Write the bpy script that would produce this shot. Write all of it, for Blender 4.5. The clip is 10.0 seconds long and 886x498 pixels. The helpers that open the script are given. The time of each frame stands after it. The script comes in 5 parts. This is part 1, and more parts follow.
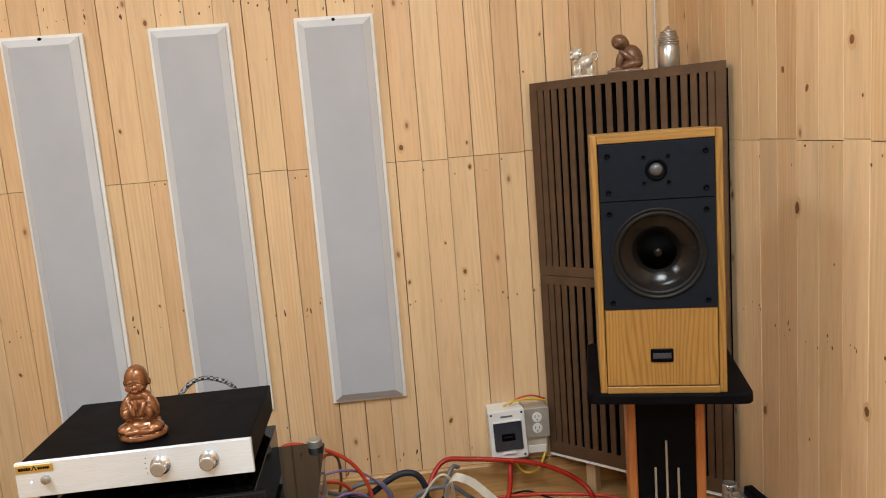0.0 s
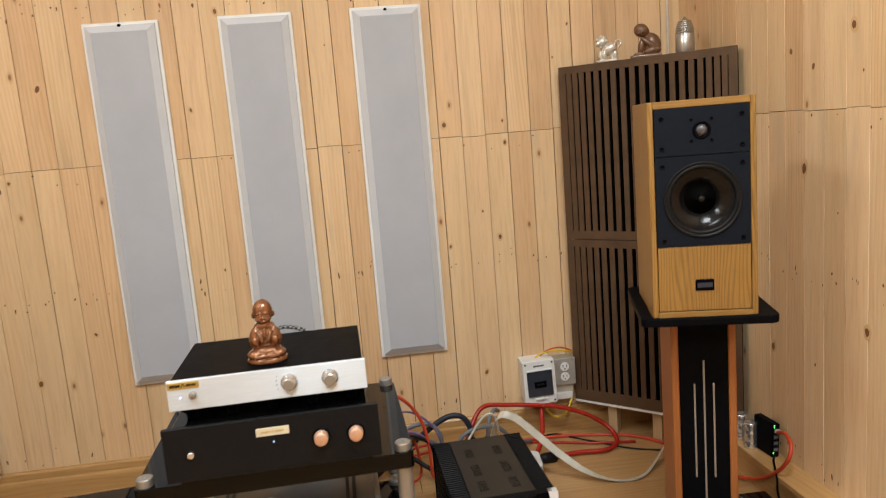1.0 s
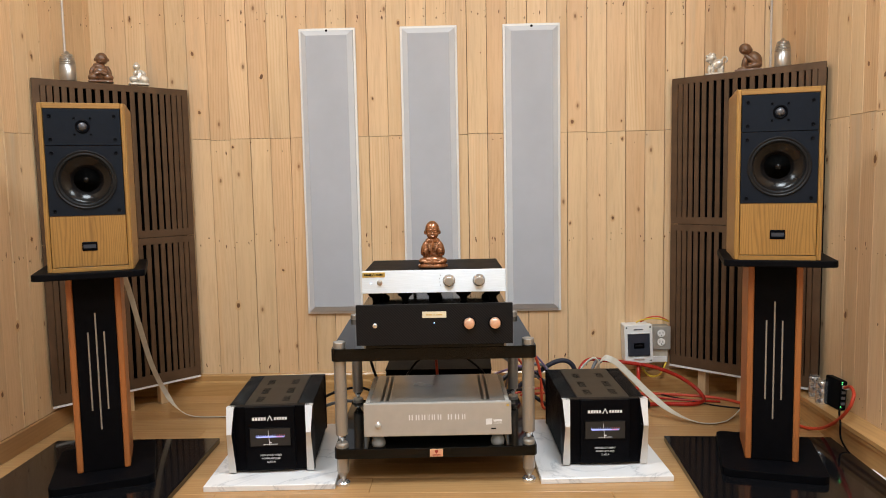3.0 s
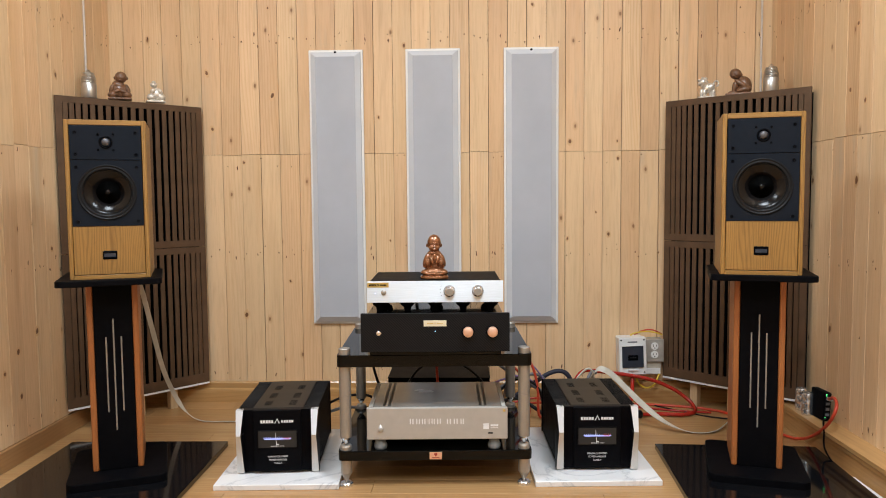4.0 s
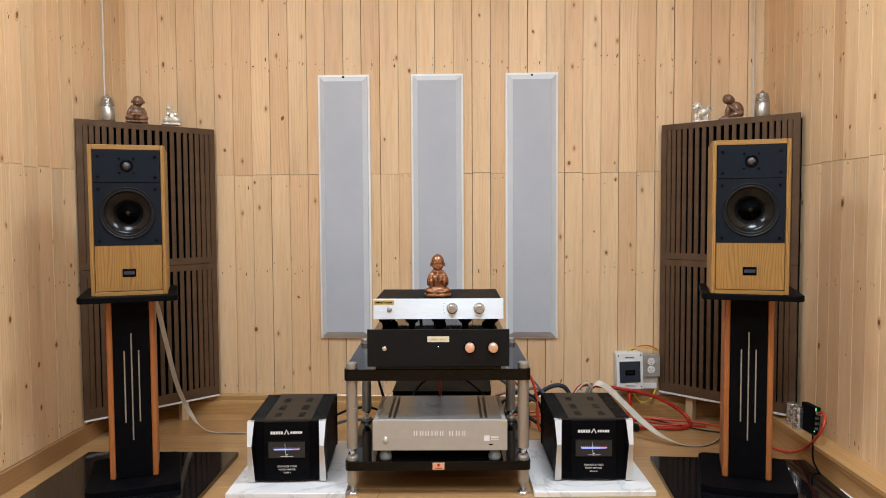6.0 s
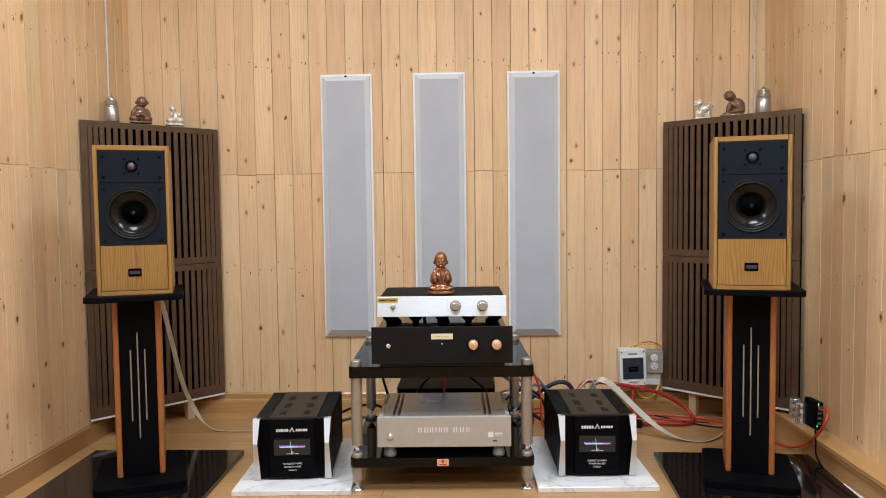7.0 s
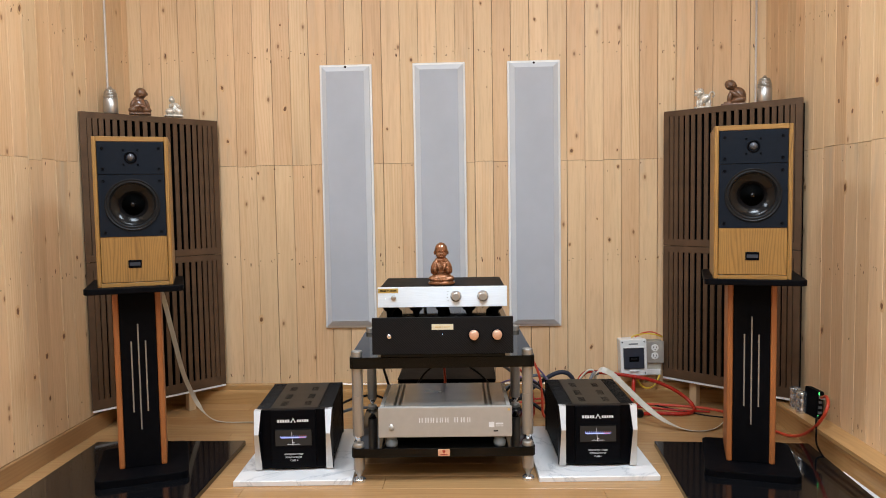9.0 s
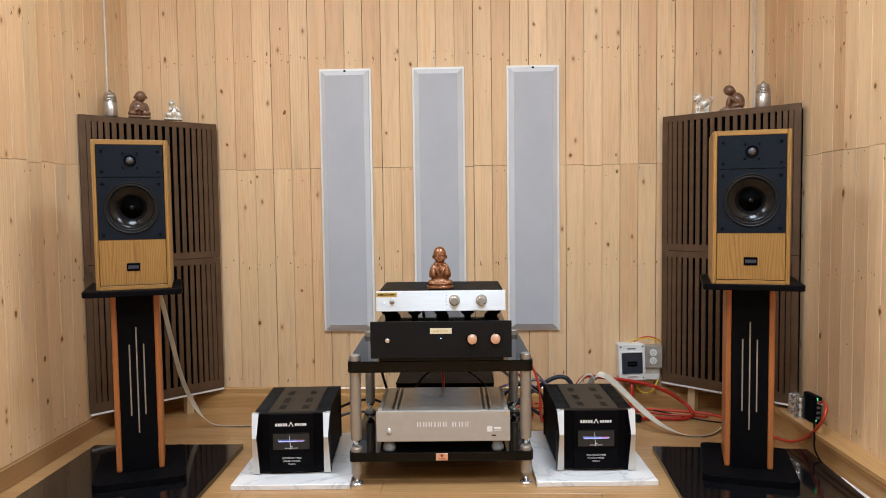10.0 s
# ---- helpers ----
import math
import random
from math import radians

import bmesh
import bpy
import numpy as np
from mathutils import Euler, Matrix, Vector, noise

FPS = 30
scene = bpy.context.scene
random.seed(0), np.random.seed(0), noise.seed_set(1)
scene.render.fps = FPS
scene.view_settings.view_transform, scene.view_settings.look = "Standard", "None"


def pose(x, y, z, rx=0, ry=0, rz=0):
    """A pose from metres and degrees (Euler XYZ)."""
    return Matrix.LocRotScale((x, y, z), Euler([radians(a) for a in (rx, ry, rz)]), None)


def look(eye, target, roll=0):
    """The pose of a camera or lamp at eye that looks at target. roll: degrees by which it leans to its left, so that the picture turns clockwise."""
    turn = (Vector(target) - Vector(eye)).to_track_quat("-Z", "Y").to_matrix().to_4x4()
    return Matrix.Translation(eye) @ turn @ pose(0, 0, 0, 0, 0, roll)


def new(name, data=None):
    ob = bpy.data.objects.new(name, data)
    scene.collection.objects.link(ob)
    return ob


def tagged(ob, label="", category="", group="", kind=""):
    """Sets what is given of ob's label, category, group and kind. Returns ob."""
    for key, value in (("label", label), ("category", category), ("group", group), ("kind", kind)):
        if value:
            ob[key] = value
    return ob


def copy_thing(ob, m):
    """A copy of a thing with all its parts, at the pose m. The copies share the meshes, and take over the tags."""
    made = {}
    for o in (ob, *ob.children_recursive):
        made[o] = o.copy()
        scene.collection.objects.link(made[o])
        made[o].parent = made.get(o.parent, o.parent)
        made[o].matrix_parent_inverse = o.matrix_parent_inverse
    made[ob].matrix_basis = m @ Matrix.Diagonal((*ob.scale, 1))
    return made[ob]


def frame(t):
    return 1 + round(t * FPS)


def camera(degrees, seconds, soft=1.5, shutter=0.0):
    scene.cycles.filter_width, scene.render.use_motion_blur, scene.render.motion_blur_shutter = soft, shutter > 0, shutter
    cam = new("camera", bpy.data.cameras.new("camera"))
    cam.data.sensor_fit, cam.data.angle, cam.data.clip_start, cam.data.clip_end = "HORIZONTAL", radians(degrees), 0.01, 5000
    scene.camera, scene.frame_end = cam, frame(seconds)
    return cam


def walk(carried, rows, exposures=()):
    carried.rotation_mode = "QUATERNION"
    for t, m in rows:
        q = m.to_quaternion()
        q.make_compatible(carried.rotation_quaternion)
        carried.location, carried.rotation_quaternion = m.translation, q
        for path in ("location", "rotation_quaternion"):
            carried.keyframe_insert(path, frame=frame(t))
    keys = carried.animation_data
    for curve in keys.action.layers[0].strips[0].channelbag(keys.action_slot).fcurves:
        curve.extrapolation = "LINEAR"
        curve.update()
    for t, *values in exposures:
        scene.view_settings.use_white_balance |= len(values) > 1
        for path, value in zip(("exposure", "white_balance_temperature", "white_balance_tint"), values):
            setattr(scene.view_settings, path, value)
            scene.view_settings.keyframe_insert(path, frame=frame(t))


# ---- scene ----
cam = camera(61.8, 10.0, 1.0, 0.25)
PATH = [
    (0, (0.041, 0.054, 1.212), (0.166, 2.026, 0.906), -4.5),
    (0.2, (0.019, 0.034, 1.214), (0.145, 2.007, 0.906), -4.6),
    (0.5, (-0.04, -0.041, 1.214), (0.118, 1.929, 0.906), -4.8),
    (0.7, (-0.114, -0.091, 1.204), (0.086, 1.875, 0.899), -5.0),
    (1, (-0.254, -0.203, 1.162), (-0.031, 1.76, 0.846), -4.6),
    (1.5, (-0.33, -0.323, 0.994), (-0.17, 1.649, 0.702), -2.1),
    (2, (-0.378, -0.54, 0.95), (-0.284, 1.443, 0.705), -1.0),
    (2.5, (-0.391, -0.704, 0.945), (-0.4, 1.284, 0.728), -1.6),
    (2.7, (-0.394, -0.753, 0.941), (-0.434, 1.236, 0.738), -1.6),
    (3.8, (-0.391, -0.884, 0.934), (-0.449, 1.11, 0.789), -0.5),
    (4, (-0.384, -0.923, 0.936), (-0.446, 1.071, 0.796), -0.5),
    (4.5, (-0.384, -0.974, 0.959), (-0.458, 1.02, 0.824), 0.0),
    (5, (-0.376, -1.003, 0.966), (-0.439, 0.992, 0.846), 0.3),
    (5.5, (-0.379, -1.022, 0.965), (-0.446, 0.975, 0.861), 0.0),
    (7, (-0.378, -1.052, 0.962), (-0.458, 0.944, 0.854), -0.7),
    (7.5, (-0.377, -1.052, 0.961), (-0.465, 0.943, 0.848), -0.8),
    (8, (-0.377, -1.051, 0.958), (-0.467, 0.943, 0.838), -0.8),
    (8.5, (-0.376, -1.051, 0.957), (-0.465, 0.943, 0.834), -0.8),
    (9, (-0.377, -1.049, 0.957), (-0.459, 0.945, 0.827), -0.9),
    (9.5, (-0.376, -1.051, 0.958), (-0.454, 0.943, 0.831), -0.9),
    (10, (-0.376, -1.05, 0.957), (-0.455, 0.945, 0.838), -0.7),
]
walk(cam, [(t, look(eye, target, roll)) for t, eye, target, roll in PATH], ((0.0, -0.1, 6950, 10), (0.7, -0.16, 7000, 10), (1.3, -0.03, 7000, 10), (2.5, 0.0, 6850, 10), (4.0, -0.02, 6500, 10), (7.0, -0.04, 6300, 10), (10.0, -0.04, 6250, 10)))

# ---- light ----
world = bpy.data.worlds.new("room_world")
scene.world = world
world.use_nodes = True
world.node_tree.nodes["Background"].inputs[0].default_value = (0.02, 0.02, 0.02, 1)

BACK, RIGHT, LEFT, FRONT, TOP = 2.43, 0.965, -1.99, -2.3, 2.65


def area_lamp(x, y, z, sx, sy, watts, color):
    data = bpy.data.lights.new("ceiling_lamp_light", "AREA")
    data.shape, data.size, data.size_y, data.energy, data.color = "RECTANGLE", sx, sy, watts, color
    ob = new("ceiling_lamp_light", data)
    ob.location = (x, y, z)
    return ob


LAMPS = ((-1.44, 0.72, 0.6, 0.6, 31), (0.28, 0.45, 0.6, 0.6, 43), (-0.49, -1.10, 0.6, 0.6, 47))
LAMP_COLOR = (0.80, 0.91, 1.0)
for lx, ly, lw, ld, watts in LAMPS:
    area_lamp(lx, ly, TOP - 0.055, lw - 0.04, ld - 0.04, watts, LAMP_COLOR)

# ---- materials ----


def nodes_of(name):
    m = bpy.data.materials.new(name)
    m.use_nodes = True
    nt = m.node_tree
    return m, nt, nt.nodes["Principled BSDF"]


def link(nt, a, b):
    nt.links.new(a, b)


def mapped(nt, scale, shift=None, coord="Object"):
    tc = nt.nodes.new("ShaderNodeTexCoord")
    mp = nt.nodes.new("ShaderNodeMapping")
    mp.inputs["Scale"].default_value = scale
    out = tc.outputs[coord]
    if shift:
        info = nt.nodes.new("ShaderNodeObjectInfo")
        mul = nt.nodes.new("ShaderNodeVectorMath")
        mul.operation = "SCALE"
        mul.inputs[0].default_value = shift
        link(nt, info.outputs["Random"], mul.inputs["Scale"])
        add = nt.nodes.new("ShaderNodeVectorMath")
        link(nt, out, add.inputs[0])
        link(nt, mul.outputs[0], add.inputs[1])
        out = add.outputs[0]
    link(nt, out, mp.inputs["Vector"])
    return mp.outputs[0]


def noise_tex(nt, vec, scale, detail=4, rough=0.55, distort=0.0):
    n = nt.nodes.new("ShaderNodeTexNoise")
    n.inputs["Scale"].default_value = scale
    n.inputs["Detail"].default_value = detail
    n.inputs["Roughness"].default_value = rough
    n.inputs["Distortion"].default_value = distort
    link(nt, vec, n.inputs["Vector"])
    return n.outputs["Fac"]


def ramp(nt, fac, stops):
    r = nt.nodes.new("ShaderNodeValToRGB")
    els = r.color_ramp.elements
    while len(els) < len(stops):
        els.new(0.5)
    for e, (p, c) in zip(els, stops):
        e.position, e.color = p, (*c, 1)
    link(nt, fac, r.inputs[0])
    return r.outputs[0]


def mix(nt, fac, a, b, blend="MIX"):
    m = nt.nodes.new("ShaderNodeMix")
    m.data_type, m.blend_type = "RGBA", blend
    for sock, v in ((m.inputs["Factor"], fac), (m.inputs["A"], a), (m.inputs["B"], b)):
        if isinstance(v, bpy.types.NodeSocket):
            link(nt, v, sock)
        elif isinstance(v, tuple):
            sock.default_value = (*v, 1)
        else:
            sock.default_value = v
    return m.outputs["Result"]


def bump(nt, bsdf, height, strength=0.3, dist=0.001):
    b = nt.nodes.new("ShaderNodeBump")
    b.inputs["Strength"].default_value = strength
    b.inputs["Distance"].default_value = dist
    link(nt, height, b.inputs["Height"])
    link(nt, b.outputs[0], bsdf.inputs["Normal"])


def math_node(nt, op, a, b=None):
    m = nt.nodes.new("ShaderNodeMath")
    m.operation = op
    for i, v in enumerate((a, b)):
        if isinstance(v, bpy.types.NodeSocket):
            link(nt, v, m.inputs[i])
        elif v is not None:
            m.inputs[i].default_value = v
    return m.outputs[0]


def plain(name, color, rough=0.5, metal=0.0, vary=0.12, scale=30.0, grain=0.0, coat=0.0, spec=0.5):
    """A painted, moulded or metal surface with slight blotches and a fine grain."""
    m, nt, b = nodes_of(name)
    vec = mapped(nt, (1, 1, 1))
    n = noise_tex(nt, vec, scale, 5)
    lo = tuple(c * (1 - vary) for c in color)
    hi = tuple(min(1, c * (1 + vary)) for c in color)
    link(nt, ramp(nt, n, ((0.3, lo), (0.7, hi))), b.inputs["Base Color"])
    b.inputs["Metallic"].default_value = metal
    r = nt.nodes.new("ShaderNodeMapRange")
    r.inputs["To Min"].default_value, r.inputs["To Max"].default_value = rough * 0.85, min(1, rough * 1.15)
    link(nt, noise_tex(nt, vec, scale * 0.4, 3), r.inputs["Value"])
    link(nt, r.outputs[0], b.inputs["Roughness"])
    b.inputs["Coat Weight"].default_value = coat
    b.inputs["Specular IOR Level"].default_value = spec
    if grain:
        bump(nt, b, noise_tex(nt, vec, 900, 2), grain, 0.0006)
    return m


def wood(name, light, dark, rough=0.45, along="z", knots=False, fine=1.0, shift=(7.0, 3.0, 11.0), tint=0.0, coat=0.0, mottle=0.3, ring_mix=0.6):
    """Sawn wood with long grain, growth rings and, where wanted, knots; pieces differ by their random number."""
    m, nt, b = nodes_of(name)
    stretch = {"z": (1, 1, 0.06), "x": (0.06, 1, 1), "y": (1, 0.06, 1)}[along]
    wide = {"z": (1, 1, 0.16), "x": (0.16, 1, 1), "y": (1, 0.16, 1)}[along]
    vec = mapped(nt, stretch, shift)
    wv = mapped(nt, wide, shift)
    sep = nt.nodes.new("ShaderNodeSeparateXYZ")
    link(nt, mapped(nt, (1, 1, 1), shift), sep.inputs[0])
    a, c = {"z": ("X", "Y"), "x": ("Y", "Z"), "y": ("X", "Z")}[along]
    across = math_node(nt, "MULTIPLY", math_node(nt, "ADD", sep.outputs[a], sep.outputs[c]), (105.0 if knots else 62.0) * fine)
    wander = math_node(nt, "MULTIPLY", noise_tex(nt, wv, 5.0 * fine, 2, 0.45), 11.0)
    saw = math_node(nt, "PINGPONG", math_node(nt, "ADD", across, wander), 0.5)
    grain = noise_tex(nt, vec, 150 * fine, 6, 0.65)
    streak = noise_tex(nt, vec, 34 * fine, 3, 0.5)
    mid = tuple((p * 0.55 + q * 0.45) for p, q in zip(light, dark))
    col = ramp(nt, saw, ((0.0, light), (0.22, light), (0.44, mid), (0.5, mid)))
    if knots:
        pick_ring = nt.nodes.new("ShaderNodeTexWhiteNoise")
        pick_ring.noise_dimensions = "1D"
        about = nt.nodes.new("ShaderNodeObjectInfo")
        link(nt, math_node(nt, "ADD", about.outputs["Random"], 3.7), pick_ring.inputs["W"])
        show = ramp(nt, pick_ring.outputs["Value"], ((0.25, (0.04, 0.04, 0.04)), (0.55, (0.25, 0.25, 0.25)), (0.95, (0.80, 0.80, 0.80))))
        patch = ramp(nt, noise_tex(nt, wv, 2.4, 1), ((0.35, (0.25, 0.25, 0.25)), (0.65, (1, 1, 1))))
        line = ramp(nt, saw, ((0.0, light), (0.26, light), (0.46, (0.60, 0.345, 0.155)), (0.5, (0.66, 0.41, 0.21))))
        col = mix(nt, math_node(nt, "MULTIPLY", show, patch), light, line)
    else:
        col = mix(nt, ring_mix, light, col)
    col = mix(nt, ramp(nt, grain, ((0.48, (0, 0, 0)), (0.75, (0.46, 0.46, 0.46)))), col, dark)
    col = mix(nt, ramp(nt, streak, ((0.54, (0, 0, 0)), (0.80, (0.42, 0.42, 0.42)))), col, tuple(q * 0.9 for q in dark))
    blotch = noise_tex(nt, wv, 3.2, 2)
    col = mix(nt, mottle, col, ramp(nt, blotch, ((0.32, tuple(q * 0.78 for q in mid)), (0.66, tuple(min(1, q * 1.08) for q in light)))))
    if tint:
        info = nt.nodes.new("ShaderNodeObjectInfo")
        wn = nt.nodes.new("ShaderNodeTexWhiteNoise")
        wn.noise_dimensions = "1D"
        link(nt, info.outputs["Random"], wn.inputs["W"])
        col = mix(nt, 1.0, col, ramp(nt, wn.outputs["Value"], ((0.0, (1 - tint * 0.8, 1 - tint * 1.1, 1 - tint * 1.35)), (0.3, (1 - tint * 0.1, 1 - tint * 0.35, 1 - tint * 0.5)), (0.5, (1, 1, 1)), (0.75, (0.97, 0.98, 0.97)), (1.0, (1 - tint * 0.35, 1 - tint * 0.38, 1 - tint * 0.5)))), "MULTIPLY")
    if knots:
        vo = nt.nodes.new("ShaderNodeTexVoronoi")
        vo.voronoi_dimensions = "2D"
        vo.inputs["Scale"].default_value = 1.0
        vo.inputs["Randomness"].default_value = 1.0
        flat = mapped(nt, (11.5, 0.001, 6.0), (31.0, 0.0, 17.0))
        flat.node.inputs["Rotation"].default_value = (math.pi / 2, 0, 0)
        link(nt, flat, vo.inputs["Vector"])
        wob = math_node(nt, "ADD", vo.outputs["Distance"], math_node(nt, "MULTIPLY", noise_tex(nt, mapped(nt, (1, 1, 0.5)), 60, 2), 0.04))
        pick = nt.nodes.new("ShaderNodeSeparateColor")
        link(nt, vo.outputs["Color"], pick.inputs[0])
        some = math_node(nt, "GREATER_THAN", pick.outputs["Red"], 0.86)
        stain = ramp(nt, noise_tex(nt, mapped(nt, (1, 1, 0.14), (13.0, 4.0, 29.0)), 9.0, 4, 0.6), ((0.60, (0, 0, 0)), (0.76, (0.5, 0.5, 0.5))))
        col = mix(nt, stain, col, (0.44, 0.37, 0.28))
        band = ramp(nt, noise_tex(nt, mapped(nt, (1, 1, 0.035), (3.0, 17.0, 5.0)), 26.0, 3, 0.5), ((0.52, (0, 0, 0)), (0.72, (0.30, 0.30, 0.30))))
        col = mix(nt, band, col, (0.62, 0.36, 0.16))
        core = math_node(nt, "MULTIPLY", some, ramp(nt, wob, ((0.055, (1, 1, 1)), (0.085, (0, 0, 0)))))
        halo = math_node(nt, "MULTIPLY", some, ramp(nt, wob, ((0.06, (0.50, 0.50, 0.50)), (0.17, (0, 0, 0)))))
        col = mix(nt, halo, col, tuple(c * s for c, s in zip(dark, (0.95, 0.85, 0.75))))
        col = mix(nt, math_node(nt, "MULTIPLY", core, 0.8), col, (0.20, 0.085, 0.03))
    link(nt, col, b.inputs["Base Color"])
    b.inputs["Roughness"].default_value = rough
    b.inputs["Coat Weight"].default_value = coat
    b.inputs["Coat Roughness"].default_value = 0.25
    bump(nt, b, grain, 0.18, 0.0008)
    return m


def glow(name, color, strength):
    m, nt, b = nodes_of(name)
    b.inputs["Base Color"].default_value = (0.02, 0.02, 0.02, 1)
    b.inputs["Specular IOR Level"].default_value = 0.12
    b.inputs["Emission Color"].default_value = (*color, 1)
    b.inputs["Emission Strength"].default_value = strength
    return m


def carbon_weave():
    """Twill weave of carbon fibre under a satin lacquer."""
    m, nt, b = nodes_of("carbon_fibre")
    vec = mapped(nt, (1, 1, 1))
    w = nt.nodes.new("ShaderNodeTexWave")
    w.bands_direction = "DIAGONAL"
    w.inputs["Scale"].default_value = 74
    w.inputs["Distortion"].default_value = 0.4
    link(nt, vec, w.inputs["Vector"])
    c = nt.nodes.new("ShaderNodeTexChecker")
    c.inputs["Scale"].default_value = 420
    link(nt, vec, c.inputs["Vector"])
    col = ramp(nt, w.outputs["Fac"], ((0.40, (0.003, 0.003, 0.0035)), (0.65, (0.016, 0.016, 0.018))))
    link(nt, mix(nt, math_node(nt, "MULTIPLY", c.outputs["Fac"], 0.4), col, (0.006, 0.006, 0.007)), b.inputs["Base Color"])
    b.inputs["Specular IOR Level"].default_value = 0.15
    b.inputs["Roughness"].default_value = 0.38
    bump(nt, b, w.outputs["Fac"], 0.3, 0.0006)
    return m


def marble():
    m, nt, b = nodes_of("white_marble")
    vec = mapped(nt, (1, 1, 1), (3, 5, 2))
    n = noise_tex(nt, vec, 2.2, 8, 0.58, 1.2)
    vein = math_node(nt, "ABSOLUTE", math_node(nt, "SUBTRACT", n, 0.5))
    col = ramp(nt, vein, ((0.0, (0.52, 0.53, 0.56)), (0.006, (0.70, 0.71, 0.73)), (0.03, (0.82, 0.82, 0.83))))
    col = mix(nt, math_node(nt, "MULTIPLY", noise_tex(nt, vec, 3, 3), 0.25), col, (0.66, 0.68, 0.72))
    link(nt, col, b.inputs["Base Color"])
    b.inputs["Roughness"].default_value = 0.22
    return m


def brushed(name, color, rough=0.3, along="x", metal=0.92):
    m, nt, b = nodes_of(name)
    vec = mapped(nt, {"x": (0.02, 1, 1), "z": (1, 1, 0.02)}[along])
    n = noise_tex(nt, vec, 900, 3)
    link(nt, ramp(nt, n, ((0.3, tuple(c * 0.88 for c in color)), (0.7, color))), b.inputs["Base Color"])
    b.inputs["Metallic"].default_value = metal
    b.inputs["Roughness"].default_value = rough
    bump(nt, b, n, 0.06, 0.0004)
    return m


def braid():
    m, nt, b = nodes_of("braided_sleeve")
    c = nt.nodes.new("ShaderNodeTexChecker")
    c.inputs["Scale"].default_value = 130
    c.inputs["Color1"].default_value = (0.012, 0.012, 0.013, 1)
    c.inputs["Color2"].default_value = (0.30, 0.30, 0.31, 1)
    link(nt, mapped(nt, (1, 1, 1)), c.inputs["Vector"])
    link(nt, c.outputs["Color"], b.inputs["Base Color"])
    b.inputs["Roughness"].default_value = 0.7
    return m


PINE = wood("pine_boards", (0.785, 0.560, 0.335), (0.42, 0.225, 0.10), 0.5, "z", True, 0.75, (7.0, 3.0, 11.0), 0.19, 0.0, 0.32, 0.34)
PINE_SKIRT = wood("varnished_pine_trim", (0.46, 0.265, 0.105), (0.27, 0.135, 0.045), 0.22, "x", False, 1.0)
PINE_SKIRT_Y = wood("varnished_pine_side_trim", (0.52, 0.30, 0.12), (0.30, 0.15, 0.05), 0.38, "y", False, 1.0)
FLOORBOARD = wood("laminate_floorboard", (0.50, 0.295, 0.130), (0.31, 0.155, 0.058), 0.26, "x", False, 0.8, (5.0, 9.0, 1.0), 0.10)
OAK = wood("honey_oak_veneer", (0.345, 0.182, 0.045), (0.085, 0.033, 0.007), 0.42, "z", False, 2.0, (3.0, 2.0, 5.0), 0, 0.1, 0.2, 0.95)
OAK_X = wood("honey_oak_rail", (0.345, 0.182, 0.045), (0.12, 0.050, 0.010), 0.42, "x", False, 2.0, (3.0, 2.0, 5.0), 0, 0.1, 0.2, 0.5)
CHERRY = wood("cherry_wood", (0.36, 0.125, 0.035), (0.22, 0.065, 0.018), 0.42, "z", False, 1.6)
PALE_WOOD = wood("pale_blockwood", (0.60, 0.42, 0.24), (0.42, 0.26, 0.12), 0.6, "z", False, 1.4)
BROWN = plain("brown_lacquered_board", (0.098, 0.057, 0.033), 0.42, 0, 0.18, 14, 0.05, 0, 0.2)
# Wood behind the boards, its colour darkened for the shade in the gaps.
SHADED_BATTEN = plain("shaded_batten_wood", (0.085, 0.042, 0.020), 0.8, 0, 0.3, 12)
DEEP_BLACK = plain("deep_black", (0.003, 0.003, 0.003), 0.9, 0, 0.1, 30, 0, 0, 0.02)
WHITE = plain("white_paint", (0.78, 0.78, 0.77), 0.5, 0, 0.04, 8)
CEILING = plain("white_ceiling_paint", (0.76, 0.75, 0.72), 0.8, 0, 0.03, 4)
FABRIC = plain("grey_fabric", (0.435, 0.46, 0.51), 0.9, 0, 0.05, 5, 0.5)
# Same fabric on the bevels, lightened to carry the light they catch.
PANEL_EDGE_LIT = plain("grey_fabric_edge_lit", (0.60, 0.63, 0.675), 0.85, 0, 0.04, 8, 0.3)
BLACK = plain("black_satin_paint", (0.002, 0.002, 0.003), 0.34, 0, 0.2, 20, 0.04, 0, 0.04)
BLACK_MATT = plain("black_matt_paint", (0.003, 0.003, 0.004), 0.5, 0, 0.25, 40, 0.08, 0, 0.04)
BAFFLE = plain("blue_black_baffle_paint", (0.006, 0.009, 0.015), 0.5, 0, 0.12, 60, 0.06, 0, 0.13)
GLOSS = plain("gloss_black_glass", (0.002, 0.002, 0.002), 0.06, 0, 0.1, 10, 0, 0.0, 0.24)
GRANITE = plain("polished_black_granite", (0.005, 0.005, 0.006), 0.08, 0, 0.5, 260, 0, 0.0, 0.5)
RUBBER = plain("black_rubber", (0.007, 0.007, 0.008), 0.45, 0, 0.15, 40, 0, 0, 0.2)
CONE = plain("translucent_black_cone", (0.006, 0.005, 0.005), 0.19, 0, 0.15, 20, 0, 0, 0.24)
DOME = plain("grey_metal_dome", (0.08, 0.08, 0.09), 0.35, 0.3, 0.1, 50)
SILVER = brushed("brushed_silver_aluminium", (0.84, 0.92, 1.0), 0.42, "x", 0.7)
spread = SILVER.node_tree.nodes.new("ShaderNodeTangent")
spread.direction_type, spread.axis = "RADIAL", "X"
SILVER.node_tree.nodes["Principled BSDF"].inputs["Anisotropic"].default_value = 0.9
